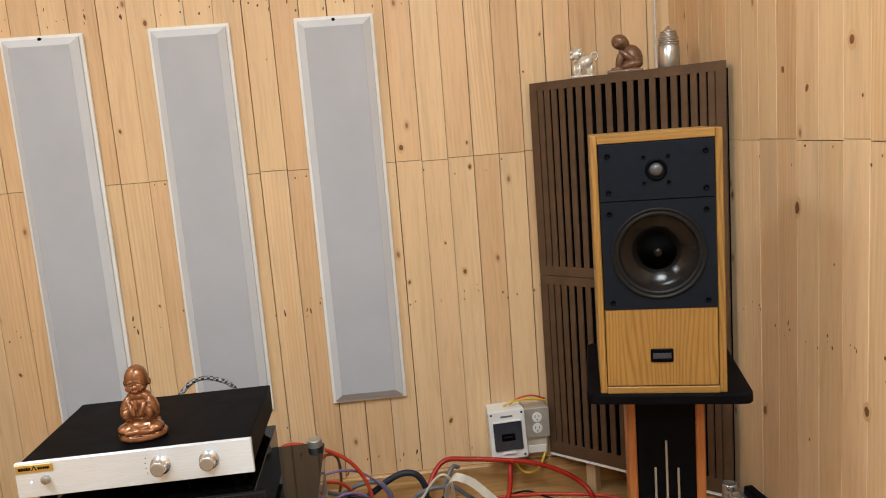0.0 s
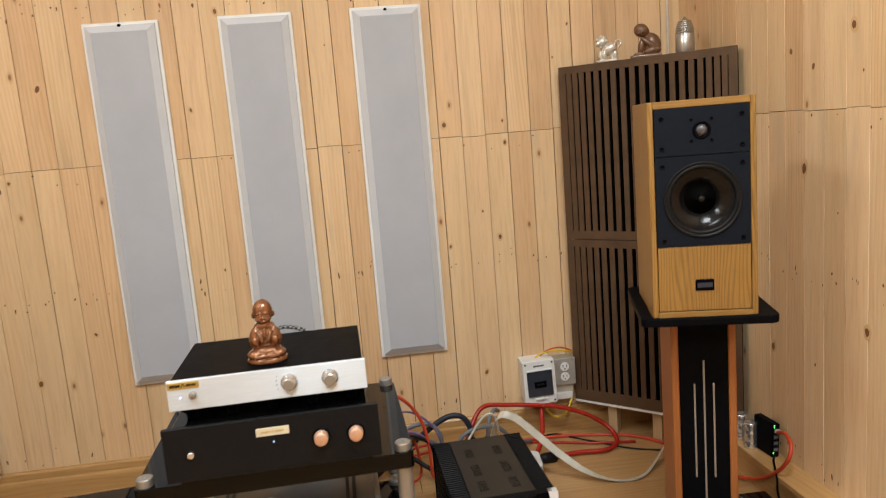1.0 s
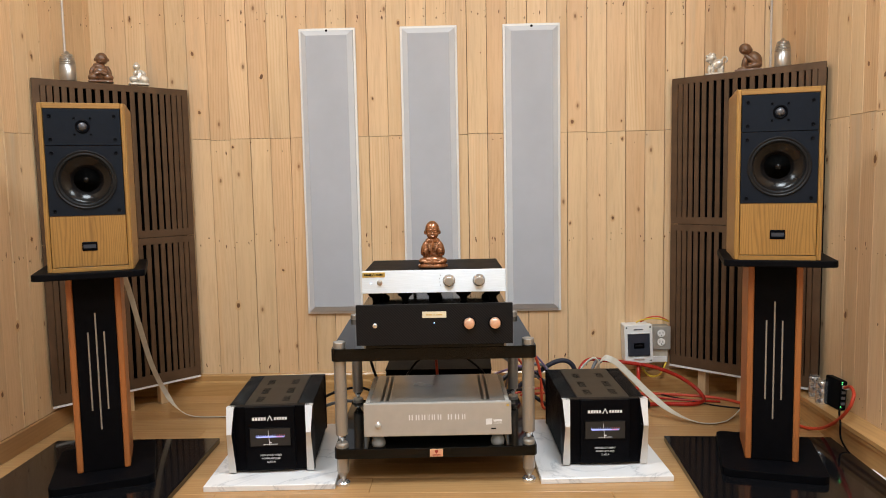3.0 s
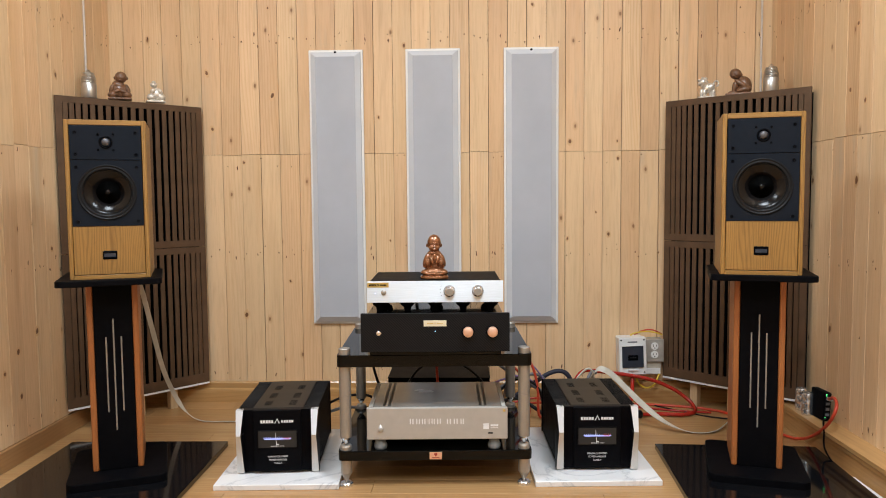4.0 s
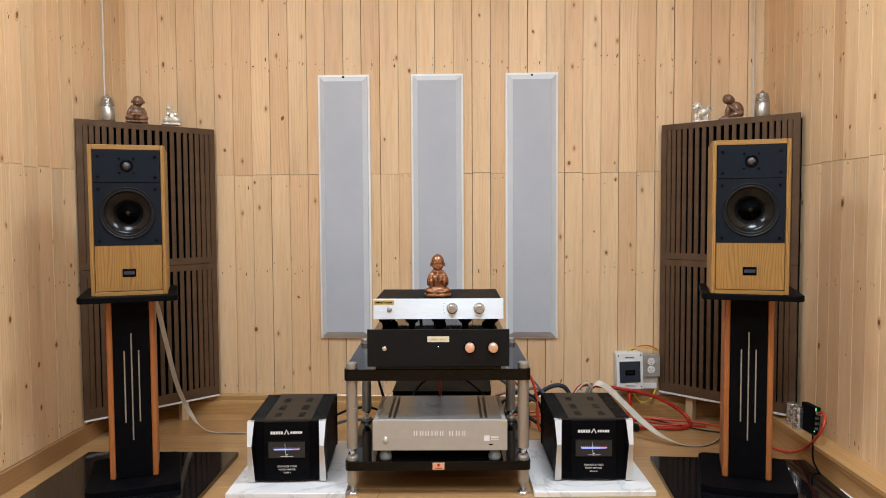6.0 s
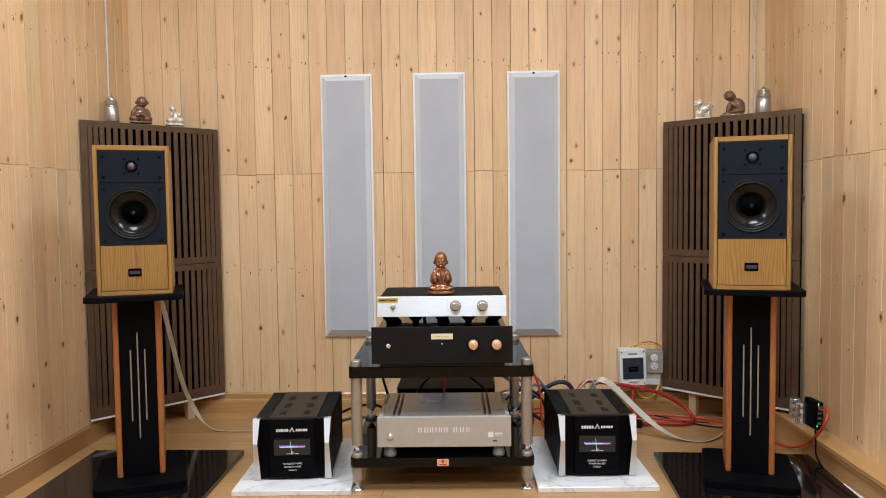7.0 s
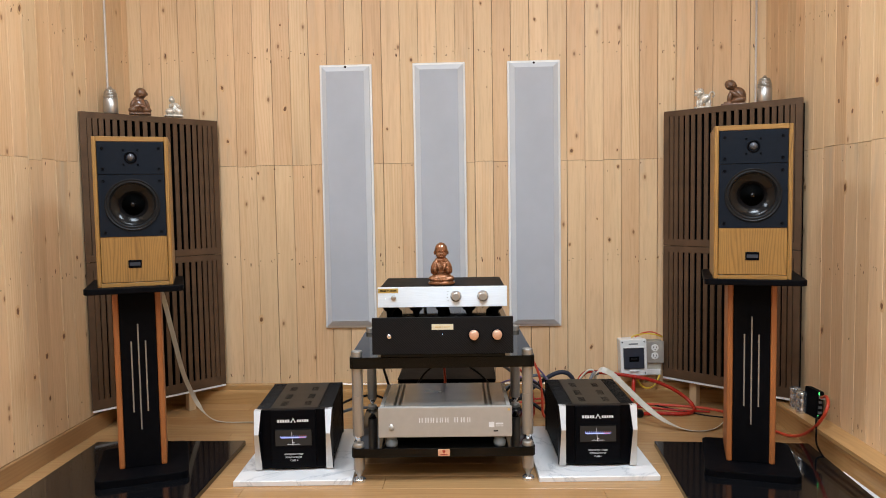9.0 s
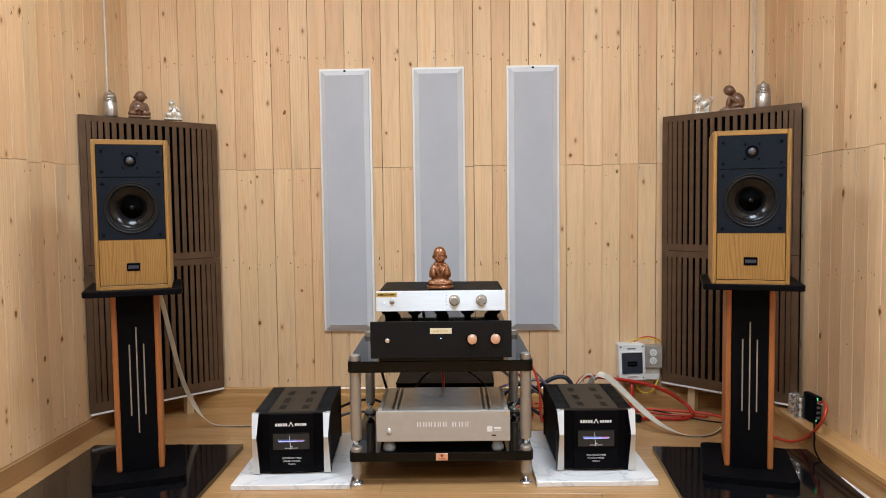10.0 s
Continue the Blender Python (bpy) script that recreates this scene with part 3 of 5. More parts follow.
def loudspeaker():
    """Two-way box; the origin is under the middle of its front edge."""
    W, H, D = 0.236, 0.500, 0.255
    ob = thing("loudspeaker", "honey oak two-way bookshelf loudspeaker with a black baffle, on a stand", "loudspeaker", None, "loudspeakers")
    r = 0.013
    bm = box(-W / 2, W / 2, 0.075, D, 0, H, 0.003, 2)
    box(-W / 2, -W / 2 + r, 0.0055, 0.08, 0, H, 0, 1, bm)
    box(W / 2 - r, W / 2, 0.0055, 0.08, 0, H, 0, 1, bm)
    box(-W / 2 + r, W / 2 - r, 0.0055, 0.08, H - r, H, 0, 1, bm)
    box(-W / 2 + r, W / 2 - r, 0.0055, 0.08, 0, r, 0, 1, bm)
    part("cabinet", bm, OAK, ob)
    part("front_stile", box(-W / 2, -W / 2 + r, -0.006, 0.006, 0, H, 0.002), OAK, ob)
    part("front_stile", box(W / 2 - r, W / 2, -0.006, 0.006, 0, H, 0.002), OAK, ob)
    part("front_rail", box(-W / 2 + r, W / 2 - r, -0.0058, 0.006, H - r - 0.003, H, 0.001), OAK_X, ob)
    part("front_rail", box(-W / 2 + r, W / 2 - r, -0.0058, 0.006, 0, r, 0.0006), OAK_X, ob)
    i = W / 2 - r - 0.0018
    zb = 0.168
    part("lower_panel", box(-i, i, -0.004, 0.006, r + 0.0022, zb - 0.001, 0.0008), OAK, ob, "oak veneered lower panel")
    part("port_badge", box(-0.021, 0.021, -0.0065, -0.003, 0.062, 0.089, 0.002), BLACK, ob, "small black badge")
    part("badge_mark", box(-0.017, 0.017, -0.0072, -0.006, 0.070, 0.081), SMOKE, ob)
    zt = 0.375
    wz = 0.274
    low = part("woofer_baffle", holed_board(i, zb, zt, wz, 0.081, -0.005, 0.006), BAFFLE, ob, "matt black woofer baffle")
    top = part("tweeter_baffle", box(-i, i, -0.0065, 0.006, zt + 0.001, H - r - 0.0045, 0.001), BAFFLE, ob, "matt black tweeter baffle")
    part("woofer_surround", lathe(((0.0825, 0.0045), (0.0865, 0.0055), (0.0870, 0.0075), (0.0850, 0.0085), (0.0820, 0.0078), (0.0805, 0.0050), (0.0785, 0.0062), (0.0755, 0.0072), (0.0725, 0.0055), (0.0710, 0.0015), (0.0705, -0.004)), 64, "y", None, None, False), RUBBER, ob, "black rubber surround", True, pose(0, 0, wz))
    cone = [(0.0712 - 0.0392 * k / 12, -0.0005 - 0.026 * (k / 12) ** 1.7) for k in range(13)]
    part("woofer_cone", lathe(cone + [(0.020, -0.0265), (0.0, -0.0265)], 64, "y", None, None, False), CONE, ob, "glossy dark cone", True, pose(0, 0, wz))
    part("dust_cap", lathe(((0.0375, -0.0225), (0.034, -0.0235), (0.020, -0.0245), (0.0, -0.0245)), 40, "y"), DEEP_BLACK, ob, "black centre cap", True, pose(0, 0, wz))
    part("phase_plug", lathe(((0.0095, -0.026), (0.0095, -0.010), (0.0075, -0.005), (0.004, -0.0025), (0.0, -0.0018)), 24, "y"), CONE, ob, "glossy black centre plug", True, pose(0, 0, wz))
    tz = 0.431
    part("tweeter_ring", lathe(((0.020, 0.006), (0.020, 0.0085), (0.0165, 0.0092), (0.0145, 0.0075), (0.0145, 0.005)), 36, "y", None, None, False), BLACK, ob, "black tweeter ring", True, pose(0, 0, tz))
    part("tweeter_dome", lathe(((0.0125, 0.006), (0.0112, 0.0100), (0.007, 0.0135), (0.0, 0.0150)), 28, "y"), DOME, ob, "grey metal dome", True, pose(0, 0, tz))
    screw = mesh_from(lathe(((0.0052, 0.0), (0.0052, 0.0015), (0.0036, 0.0022), (0.0030, 0.0008), (0.0, 0.0006)), 14, "y"), "screw", BLACK, True)
    for sx in (-1, 1):
        for sz, base, y in ((zb + 0.014, low, -0.005), (zt - 0.022, low, -0.005), (zt + 0.018, top, -0.0065), (H - r - 0.026, top, -0.0065)):
            s = new("screw", screw)
            s.parent = base
            s.location = (sx * (i - 0.016), y, sz)
        for sz in (-0.024, 0.024):
            s = new("screw", screw)
            s.parent = top
            s.location = (sx * 0.022, -0.0065, tz + sz)
            s.scale = (0.7, 1, 0.7)
    return ob


STAND_TOP = 0.686
spk = loudspeaker()
spk.matrix_basis = pose(0.5305, 1.396, STAND_TOP, 0, 0, -14.6)
copy_thing(spk, pose(-1.515, 1.391, STAND_TOP, 0, 0, 20.5))

# ---- loudspeaker stands ----


def stand(z0):
    """A pillar stand; the origin is on the slab under its pillar, its front towards -y."""
    ob = thing("speaker_stand", "black speaker stand with cherry wood sides and silver inlay strips", "speaker stand", None, "speaker stands")
    H = STAND_TOP - z0
    part("base_plate", prism(rounded(-0.150, 0.150, -0.180, 0.180, 0.028), 0, 0.024, "z", 0.002), BLACK_MATT, ob, "black base plate with cut corners")
    part("top_plate", prism(rounded(-0.156, 0.156, -0.178, 0.178, 0.022), H - 0.020, H, "z", 0.003), BLACK_MATT, ob, "black top plate with rounded corners")
    part("pillar", box(-0.0585, 0.0585, -0.075, 0.105, 0.024, H - 0.020, 0.002), BLACK_MATT, ob, "black pillar")
    for s in (-1, 1):
        part("side_panel", box(min(s * 0.059, s * 0.078), max(s * 0.059, s * 0.078), -0.079, 0.115, 0.024, H - 0.020, 0.006, 3), CHERRY, ob, "cherry wood side panel")
    for sx, lo, hi in ((-0.023, 0.220, 0.469), (0, 0.157, 0.529), (0.023, 0.220, 0.469)):
        part("inlay_strip", box(sx - 0.0024, sx + 0.0024, -0.0772, -0.073, lo, hi, 0.001), TITAN, ob, "thin silver strip")
    return ob


st = stand(0.02)
st.matrix_basis = pose(0.583, 1.550, 0.02, 0, 0, -15.5)
copy_thing(st, pose(-1.569, 1.514, 0.02, 0, 0, 22.0))


def slab(name, x0, x1, y0, y1, t, material, label, yaw, group):
    ob = new(name, mesh_from(box(-(x1 - x0) / 2, (x1 - x0) / 2, -(y1 - y0) / 2, (y1 - y0) / 2, 0, t, 0.0015), name, material))
    ob.matrix_basis = pose((x0 + x1) / 2, (y0 + y1) / 2, 0, 0, 0, yaw)
    return tagged(ob, label, "slab", group)


slab("granite_slab", 0.294, 0.865, 1.170, 1.765, 0.02, GRANITE, "polished black granite slab under a speaker stand", -3.0, "granite slabs")
slab("granite_slab", -1.880, -1.285, 1.195, 1.795, 0.02, GRANITE, "polished black granite slab under a speaker stand", 1.0, "granite slabs")
slab("marble_slab", -1.212, -0.808, 1.379, 1.950, 0.018, MARBLE, "white veined marble slab under a power amplifier", 2.0, "marble slabs")
slab("marble_slab", -0.174, 0.236, 1.419, 1.985, 0.018, MARBLE, "white veined marble slab under a power amplifier", 2.0, "marble slabs")

# ---- equipment rack ----
rack = thing("equipment_rack", "two-tier gloss black rack with steel posts on spiked feet", "equipment rack", pose(-0.4885, 1.433, 0, 0, 0, 2.0))
RX0, RX1, RY0, RY1 = -0.2895, 0.2895, 0.0, 0.470
S1, S2 = (0.395, 0.434), (0.089, 0.121)
for z0, z1, n in ((*S1, "top_shelf"), (*S2, "bottom_shelf")):
    part(n, prism(rounded(RX0 - 0.0235, RX1 + 0.0235, RY0 - 0.024, RY1 + 0.024, 0.016), z0, z1, "z", 0.002), GLOSS, rack, "gloss black shelf")
for px in (RX0, RX1):
    for py in (RY0, RY1):
        r = 0.0188
        prof = [(r - 0.001, S2[1] + 0.040), (r, S2[1] + 0.041), (r, 0.300), (r - 0.0012, 0.3008), (r - 0.0012, 0.3018), (r, 0.3026), (r, S1[0])]
        post = part("post", lathe(prof, 32), TITAN, rack, "satin steel post with a fine groove", False, pose(px, py, 0))
        part("cap", lathe(((r, S1[1]), (r, S1[1] + 0.017), (r - 0.0015, S1[1] + 0.019), (0.004, S1[1] + 0.019), (0.003, S1[1] + 0.017), (0, S1[1] + 0.017)), 32), TITAN, post, "flat steel cap")
        part("joint_cone", lathe(((0.0, S2[1] + 0.013), (0.003, S2[1] + 0.016), (r - 0.004, S2[1] + 0.036), (r - 0.002, S2[1] + 0.040)), 28), SILVER_POLISH, post, "polished cone joint")
        part("joint_cup", lathe(((r + 0.0005, S2[1]), (r + 0.0005, S2[1] + 0.010), (r - 0.002, S2[1] + 0.015), (0.006, S2[1] + 0.0155), (0.0, S2[1] + 0.012)), 28), TITAN, post, "steel cup on the shelf")
        leg = part("leg", lathe(((r, S2[0]), (r, 0.044), (r - 0.002, 0.041), (0.004, 0.014), (0.003, 0.010)), 28), TITAN, rack, "steel leg ending in a spike", False, pose(px, py, 0))
        part("foot_disc", lathe(((0.0, 0), (0.0210, 0), (0.0210, 0.009), (0.018, 0.012), (0.0, 0.0115)), 28), SILVER_POLISH, leg, "polished foot disc")
plate = part("name_plate", box(-0.020, 0.020, -0.0015, 0, -0.012, 0.012, 0.0004), COPPER, rack, "small copper name plate", False, pose(0.002, RY0 - 0.0245, 0.105))
part("plate_mark", prism(((0, -0.006), (-0.005, 0.001), (-0.005, 0.006), (0.005, 0.006), (0.005, 0.001)), -0.0022, -0.0014, "y"), plain("red_print", (0.35, 0.03, 0.02)), plate, "", False, pose(0, 0, 0.003))
part("plate_bar", box(-0.012, 0.012, -0.0022, -0.0014, -0.008, -0.005), bpy.data.materials["red_print"], plate)

# ---- preamplifier in silver ----


def knob(parent, x, z, y, r, length, material, label, rim=0.0):
    k = part("knob", lathe(((r + rim, 0), (r + rim, 0.004), (r, 0.005), (r, length - 0.002), (r - 0.002, length), (0, length - 0.0006)), 36, "y"), material, parent, label, True, pose(x, y, z))
    return k


def logo_bars(parent, x, y, z, w, h, material):
    """A maker's mark as plain shapes: bar, triangle, bar."""
    for start, end, k in ((-w / 2, -w * 0.10, 1.0), (w * 0.12, w / 2, 0.84)):
        step = (end - start) / 5
        for q in range(5):
            part("mark_bar", box(start + q * step, start + (q + 0.80) * step, -0.0006, 0, -h / 2 * k, h / 2 * k), material, parent, "", False, pose(x, y, z))
    bm = prism(((-h * 0.95, -h * 0.65), (-h * 0.60, -h * 0.65), (0, h * 0.55), (h * 0.55, -h * 0.65), (h * 0.95, -h * 0.65), (0, h * 1.15)), -0.0006, 0, "y")
    part("mark_triangle", bm, material, parent, "", False, pose(x, y, z))


pre = thing("preamplifier", "slim silver-fronted preamplifier with two metal knobs, on a black amplifier", "amplifier", pose(-0.4835, 1.414, 0.602, 0, 0, 1.3))
part("case", box(-0.211, 0.211, 0.008, 0.318, 0.004, 0.066, 0.0015), BLACK_MATT, pre, "black metal case")
part("front_plate", box(-0.217, 0.217, -0.002, 0.008, 0, 0.068, 0.001), SILVER, pre, "brushed silver front plate")
for kx in (0.046, 0.136):
    knob(pre, kx, 0.036, -0.002, 0.0142, 0.024, SILVER_POLISH, "turned bright metal knob", 0.0045)
    part("knob_face", lathe(((0.0122, 0.0245), (0.0105, 0.0252), (0.0, 0.0250)), 28, "y"), TITAN, pre, "satin knob face", False, pose(kx, -0.002, 0.036))
part("power_button", lathe(((0.0085, 0), (0.0085, 0.005), (0.0075, 0.007), (0.0, 0.0072)), 24, "y"), TITAN, pre, "round metal button", True, pose(-0.163, -0.002, 0.033))
part("pilot_light", lathe(((0.0018, 0), (0.0015, 0.001), (0, 0.0012)), 10, "y"), BLUE_LED, pre, "blue pilot light", True, pose(-0.190, -0.002, 0.030))
for a in range(4):
    part("scale_dot", lathe(((0.0012, 0), (0.0012, 0.0004), (0, 0.0004)), 8, "y"), BLACK, pre, "", False, pose(0.020 - 0.002 * math.sin(a), -0.002, 0.022 + a * 0.010))
label_plate = part("gold_label", box(-0.034, 0.034, -0.0012, 0, -0.0075, 0.0075, 0.0004), GOLD, pre, "gold maker's label", False, pose(-0.181, -0.002, 0.0565))
logo_bars(label_plate, 0, -0.0012, 0, 0.056, 0.0055, BLACK)
for fx in (-0.18, -0.09, 0.0, 0.09, 0.18):
    for fy in (0.03, 0.28):
        if abs(fx) != 0.09 or fy < 0.1:
            part("foot", lathe(((0.0, -0.0330), (0.010, -0.0330), (0.012, -0.0200), (0.0220, -0.0120), (0.0235, -0.0060), (0.0235, 0.004)), 24), BLACK_MATT, pre, "black rubber foot", True, pose(fx, fy + 0.01, 0))

pow_amp = thing("amplifier", "black carbon-fronted amplifier with two copper knobs, on the rack", "amplifier", pose(-0.483, 1.388, 0.434, 0, 0, 1.5))
part("case", box(-0.215, 0.215, 0.010, 0.345, 0.012, 0.135, 0.0015), GLOSS, pow_amp, "gloss black case")
part("front_plate", box(-0.235, 0.235, -0.002, 0.010, 0.014, 0.137, 0.001), CARBON, pow_amp, "carbon fibre front plate")
for kx in (0.104, 0.181):
    part("knob_base", lathe(((0.0205, 0), (0.0205, 0.003), (0.018, 0.004), (0, 0.004)), 36, "y"), BLACK, pow_amp, "", True, pose(kx, -0.002, 0.078))
    knob(pow_amp, kx, 0.078, -0.0045, 0.0152, 0.020, COPPER, "copper knob", 0.0012)
part("power_button", lathe(((0.008, 0), (0.008, 0.005), (0.0065, 0.007), (0.0, 0.0072)), 24, "y"), SILVER_POLISH, pow_amp, "round metal button", True, pose(-0.178, -0.002, 0.075))
label_plate = part("gold_label", box(-0.036, 0.036, -0.0012, 0, -0.0095, 0.0095, 0.0004), GLARE_LABEL, pow_amp, "gold maker's label, paled by painted glare", False, pose(0.000, -0.002, 0.105))
logo_bars(label_plate, 0, -0.0012, 0, 0.050, 0.0035, GOLD)
part("pilot_light", lathe(((0.0016, 0), (0.0013, 0.001), (0, 0.0012)), 10, "y"), BLUE_LED, pow_amp, "blue pilot light", True, pose(0.000, -0.002, 0.080))
for fx in (-0.17, 0.17):
    for fy in (0.05, 0.29):
        part("foot", lathe(((0, 0), (0.020, 0), (0.021, 0.012), (0, 0.012)), 20), BLACK, pow_amp, "black foot", True, pose(fx, fy, 0))
part("undertray", box(-0.208, 0.208, 0.004, 0.33, 0.004, 0.012), GLOSS, pow_amp)

# ---- champagne unit on the lower shelf ----
dac = thing("audio_unit", "champagne-coloured metal audio unit on pale round feet", "audio unit", pose(-0.480, 1.408, 0.121, 0, 0, 1.5))
Z0, Z1 = 0.038, 0.143
part("case", box(-0.2225, 0.2225, 0.010, 0.332, Z0 + 0.001, Z1 - 0.005, 0.002), CHAMPAGNE, dac)
part("front_plate", box(-0.226, 0.226, -0.002, 0.012, Z0, Z1 - 0.001, 0.0025, 2), CHAMPAGNE, dac, "champagne front plate")
part("lid", box(-0.2085, 0.2085, 0.013, 0.330, Z1 - 0.006, Z1 - 0.002, 0.0008), CHAMPAGNE_TOP, dac, "polished lid")
strip = mesh_from(box(-0.0045, 0.0045, 0, 0.285, 0, 0.0012, 0.0003), "vent_strip", GREYLID)
for vx in (-0.172, -0.155, 0.140, 0.157):
    s = new("vent_strip", strip)
    s.parent = dac
    s.location = (vx, 0.028, Z1 - 0.0022)
rib = mesh_from(box(-0.0065, 0.0065, -0.0036, 0.0036, 0, 0.0036, 0.0005), "cooling_rib", CHAMPAGNE)
for s in (-1, 1):
    for i in range(26):
        o = new("cooling_rib", rib)
        o.parent = dac
        o.location = (s * 0.2155, 0.026 + i * 0.0115, Z1 - 0.006)
part("power_button", lathe(((0.009, 0), (0.009, 0.003), (0.0075, 0.0055), (0, 0.006)), 28, "y"), CHAMPAGNE, dac, "round button", True, pose(-0.182, -0.002, 0.072))
part("pilot_light", lathe(((0.0026, 0), (0.002, 0.001), (0, 0.0012)), 10, "y"), glow("white_led", (1, 1, 1), 2.5), dac, "white pilot light", True, pose(-0.182, -0.002, 0.083))
lx = -0.088
for wd, gap in ((0.017, 0.004), (0.016, 0.002), (0.016, 0.003), (0.008, 0.004), (0.014, 0.004), (0.016, 0.015), (0.018, 0.004), (0.018, 0.004), (0.014, 0.004)):
    bm = box(0, wd * 0.22, -0.0026, -0.0018, -0.0085, 0.0085)
    box(wd * 0.50, wd * 0.72, -0.0026, -0.0018, -0.0085, 0.0085, 0, 1, bm)
    part("title_bar", bm, PRINT, dac, "", False, pose(lx, 0, 0.097))
    lx += wd + gap
part("logo_square", box(-0.009, 0.009, -0.0026, -0.0018, -0.009, 0.009), PRINT, dac, "", False, pose(0.157, 0, 0.080))
part("logo_bar", box(0, 0.025, -0.0026, -0.0018, -0.003, 0.003), PRINT, dac, "", False, pose(0.171, 0, 0.083))
part("logo_bar", box(0, 0.025, -0.0026, -0.0018, -0.001, 0.001), PRINT, dac, "", False, pose(0.171, 0, 0.075))
part("usb_socket", box(-0.008, 0.008, -0.0026, 0, -0.0025, 0.0025, 0.001), BLACK, dac, "black USB socket", False, pose(0.171, 0, 0.058))
part("gold_dot", box(-0.004, 0.004, -0.0026, 0, -0.0035, 0.0035), GOLD, dac, "small gold sticker", False, pose(0.215, 0, 0.131))
FOOTGREY = plain("pale_grey_rubber", (0.20, 0.235, 0.27), 0.4)
for fx in (-0.185, 0.185):
    for fy in (0.03, 0.28):
        part("foot", lathe(((0, 0), (0.019, 0), (0.021, 0.006), (0.021, 0.016), (0.017, 0.020), (0.017, Z0 + 0.001), (0, Z0 + 0.001)), 24), FOOTGREY, dac, "pale grey rubber foot", True, pose(fx, fy, 0))

# ---- black unit on the floor behind the rack ----
psu = thing("power_supply", "low black metal box on the floor behind the rack", "power supply", pose(-0.497, 2.02, 0))
part("case", box(-0.205, 0.205, 0, 0.26, 0.015, 0.205, 0.003), BLACK_MATT, psu)
part("lid", box(-0.207, 0.207, -0.002, 0.262, 0.205, 0.209, 0.001), BLACK_MATT, psu)
for fx in (-0.17, 0.17):
    for fy in (0.04, 0.22):
        part("foot", lathe(((0, 0), (0.018, 0), (0.02, 0.015), (0, 0.015)), 16), RUBBER, psu, "", True, pose(fx, fy, 0))

# ---- monoblock power amplifiers ----


def monoblock():
    """Origin under the middle of the front edge."""
    W, H, D = 0.272, 0.217, 0.385
    ob = thing("power_amplifier", "black monoblock power amplifier with finned sides, silver posts and lit meter", "amplifier", None, "power amplifiers")
    z0 = 0.010
    part("body", box(-W / 2 + 0.049, W / 2 - 0.049, 0.02, D, z0, H - 0.003, 0.002), BLACK_MATT, ob, "black body")
    lid = part("lid", box(-W / 2 + 0.052, W / 2 - 0.052, 0.022, D - 0.002, H - 0.003, H + 0.0005, 0.001), GREYLID, ob, "dark grey lid with vents")
    slot = mesh_from(box(-0.012, 0.012, -0.0007, 0.0007, 0, 0.0005), "vent_slot", DEEP_BLACK)
    for vx in (-0.042, 0.042):
        for vy, n in ((0.085, 8), (0.180, 9), (0.290, 8)):
            for k in range(n):
                s = new("vent_slot", slot)
                s.parent = lid
                s.location = (vx, vy + (k - n / 2) * 0.0072, H + 0.0004)
    fin = mesh_from(box(0, 0.047, -0.0017, 0.0017, z0 + 0.004, H - 0.001, 0.0006), "cooling_fin", FIN)
    for s in (-1, 1):
        for k in range(30):
            f = new("cooling_fin", fin)
            f.parent = ob
            f.location = (s * (W / 2 - 0.003) - (0.047 if s > 0 else 0), 0.034 + k * 0.0118, 0)
    part("rear_plate", box(-W / 2, W / 2, D, D + 0.006, z0, H - 0.002, 0.001), BLACK, ob)
    # front: flat black plate with a raised middle, between two silver corner posts
    part("front_plate", box(-W / 2 + 0.012, W / 2 - 0.012, 0.004, 0.026, z0 - 0.002, H, 0.0015), BLACK, ob, "black front plate")
    part("front_boss", box(-0.078, 0.078, -0.003, 0.006, z0, H - 0.001, 0.0012), BLACK_MATT, ob, "black raised middle of the front")
    ridge, foot_z = H * 0.64, z0 - 0.006
    for s in (-1, 1):
        # each post comes forward to a ridge, where it is narrowest
        # the head's brighter colour stands in for ceiling light on its upward tilt
        for name, za, zb, mat, label in (("corner_head", H, ridge, POST_LIT, "silver slanted corner head, coloured brighter as if lit"), ("corner_post", ridge - 0.0006, foot_z, POST_SHADED, "satin silver lower corner post, coloured darker as if shaded")):
            bm = bmesh.new()
            rows = []
            for z, out in ((za, za == ridge or za < ridge), (zb, zb == ridge)):
                y, half = (-0.030, 0.0075) if out else (-0.001, 0.0120)
                mid = s * (W / 2 - 0.0125)
                rows.append([bm.verts.new(c) for c in ((mid - half, y, z), (mid + half, y, z), (mid + 0.0125, 0.022, z), (mid - 0.0125, 0.022, z))])
            for k in range(4):
                bm.faces.new((rows[0][k], rows[0][(k + 1) % 4], rows[1][(k + 1) % 4], rows[1][k]))
            bm.faces.new(rows[0])
            bm.faces.new(rows[1])
            bmesh.ops.recalc_face_normals(bm, faces=bm.faces)
            post = part(name, bm, mat, ob, label)
            # the flanks are lacquered black, only the front facet is silver
            post.data.materials.append(BLACK)
            for p in post.data.polygons:
                if abs(p.normal.x) > 0.5 or p.normal.y > 0.5:
                    p.material_index = 1
    # meter
    part("meter_bezel", box(-0.066, 0.066, -0.0045, -0.002, 0.087, 0.149, 0.0008), BLACK, ob, "black meter bezel")
    part("meter_face", box(-0.063, 0.063, -0.0052, -0.004, 0.090, 0.146), FACE_SHEEN, ob, "dark meter face")
    part("meter_scale", prism(((-0.046, 0.1215), (0.046, 0.1215), (0.041, 0.1175), (-0.041, 0.1175)), -0.0060, -0.0051, "y"), METER_LIGHT, ob, "glowing blue-white meter scale")
    part("meter_red", box(0.020, 0.040, -0.0064, -0.0058, 0.1185, 0.1205), METER_RED, ob)
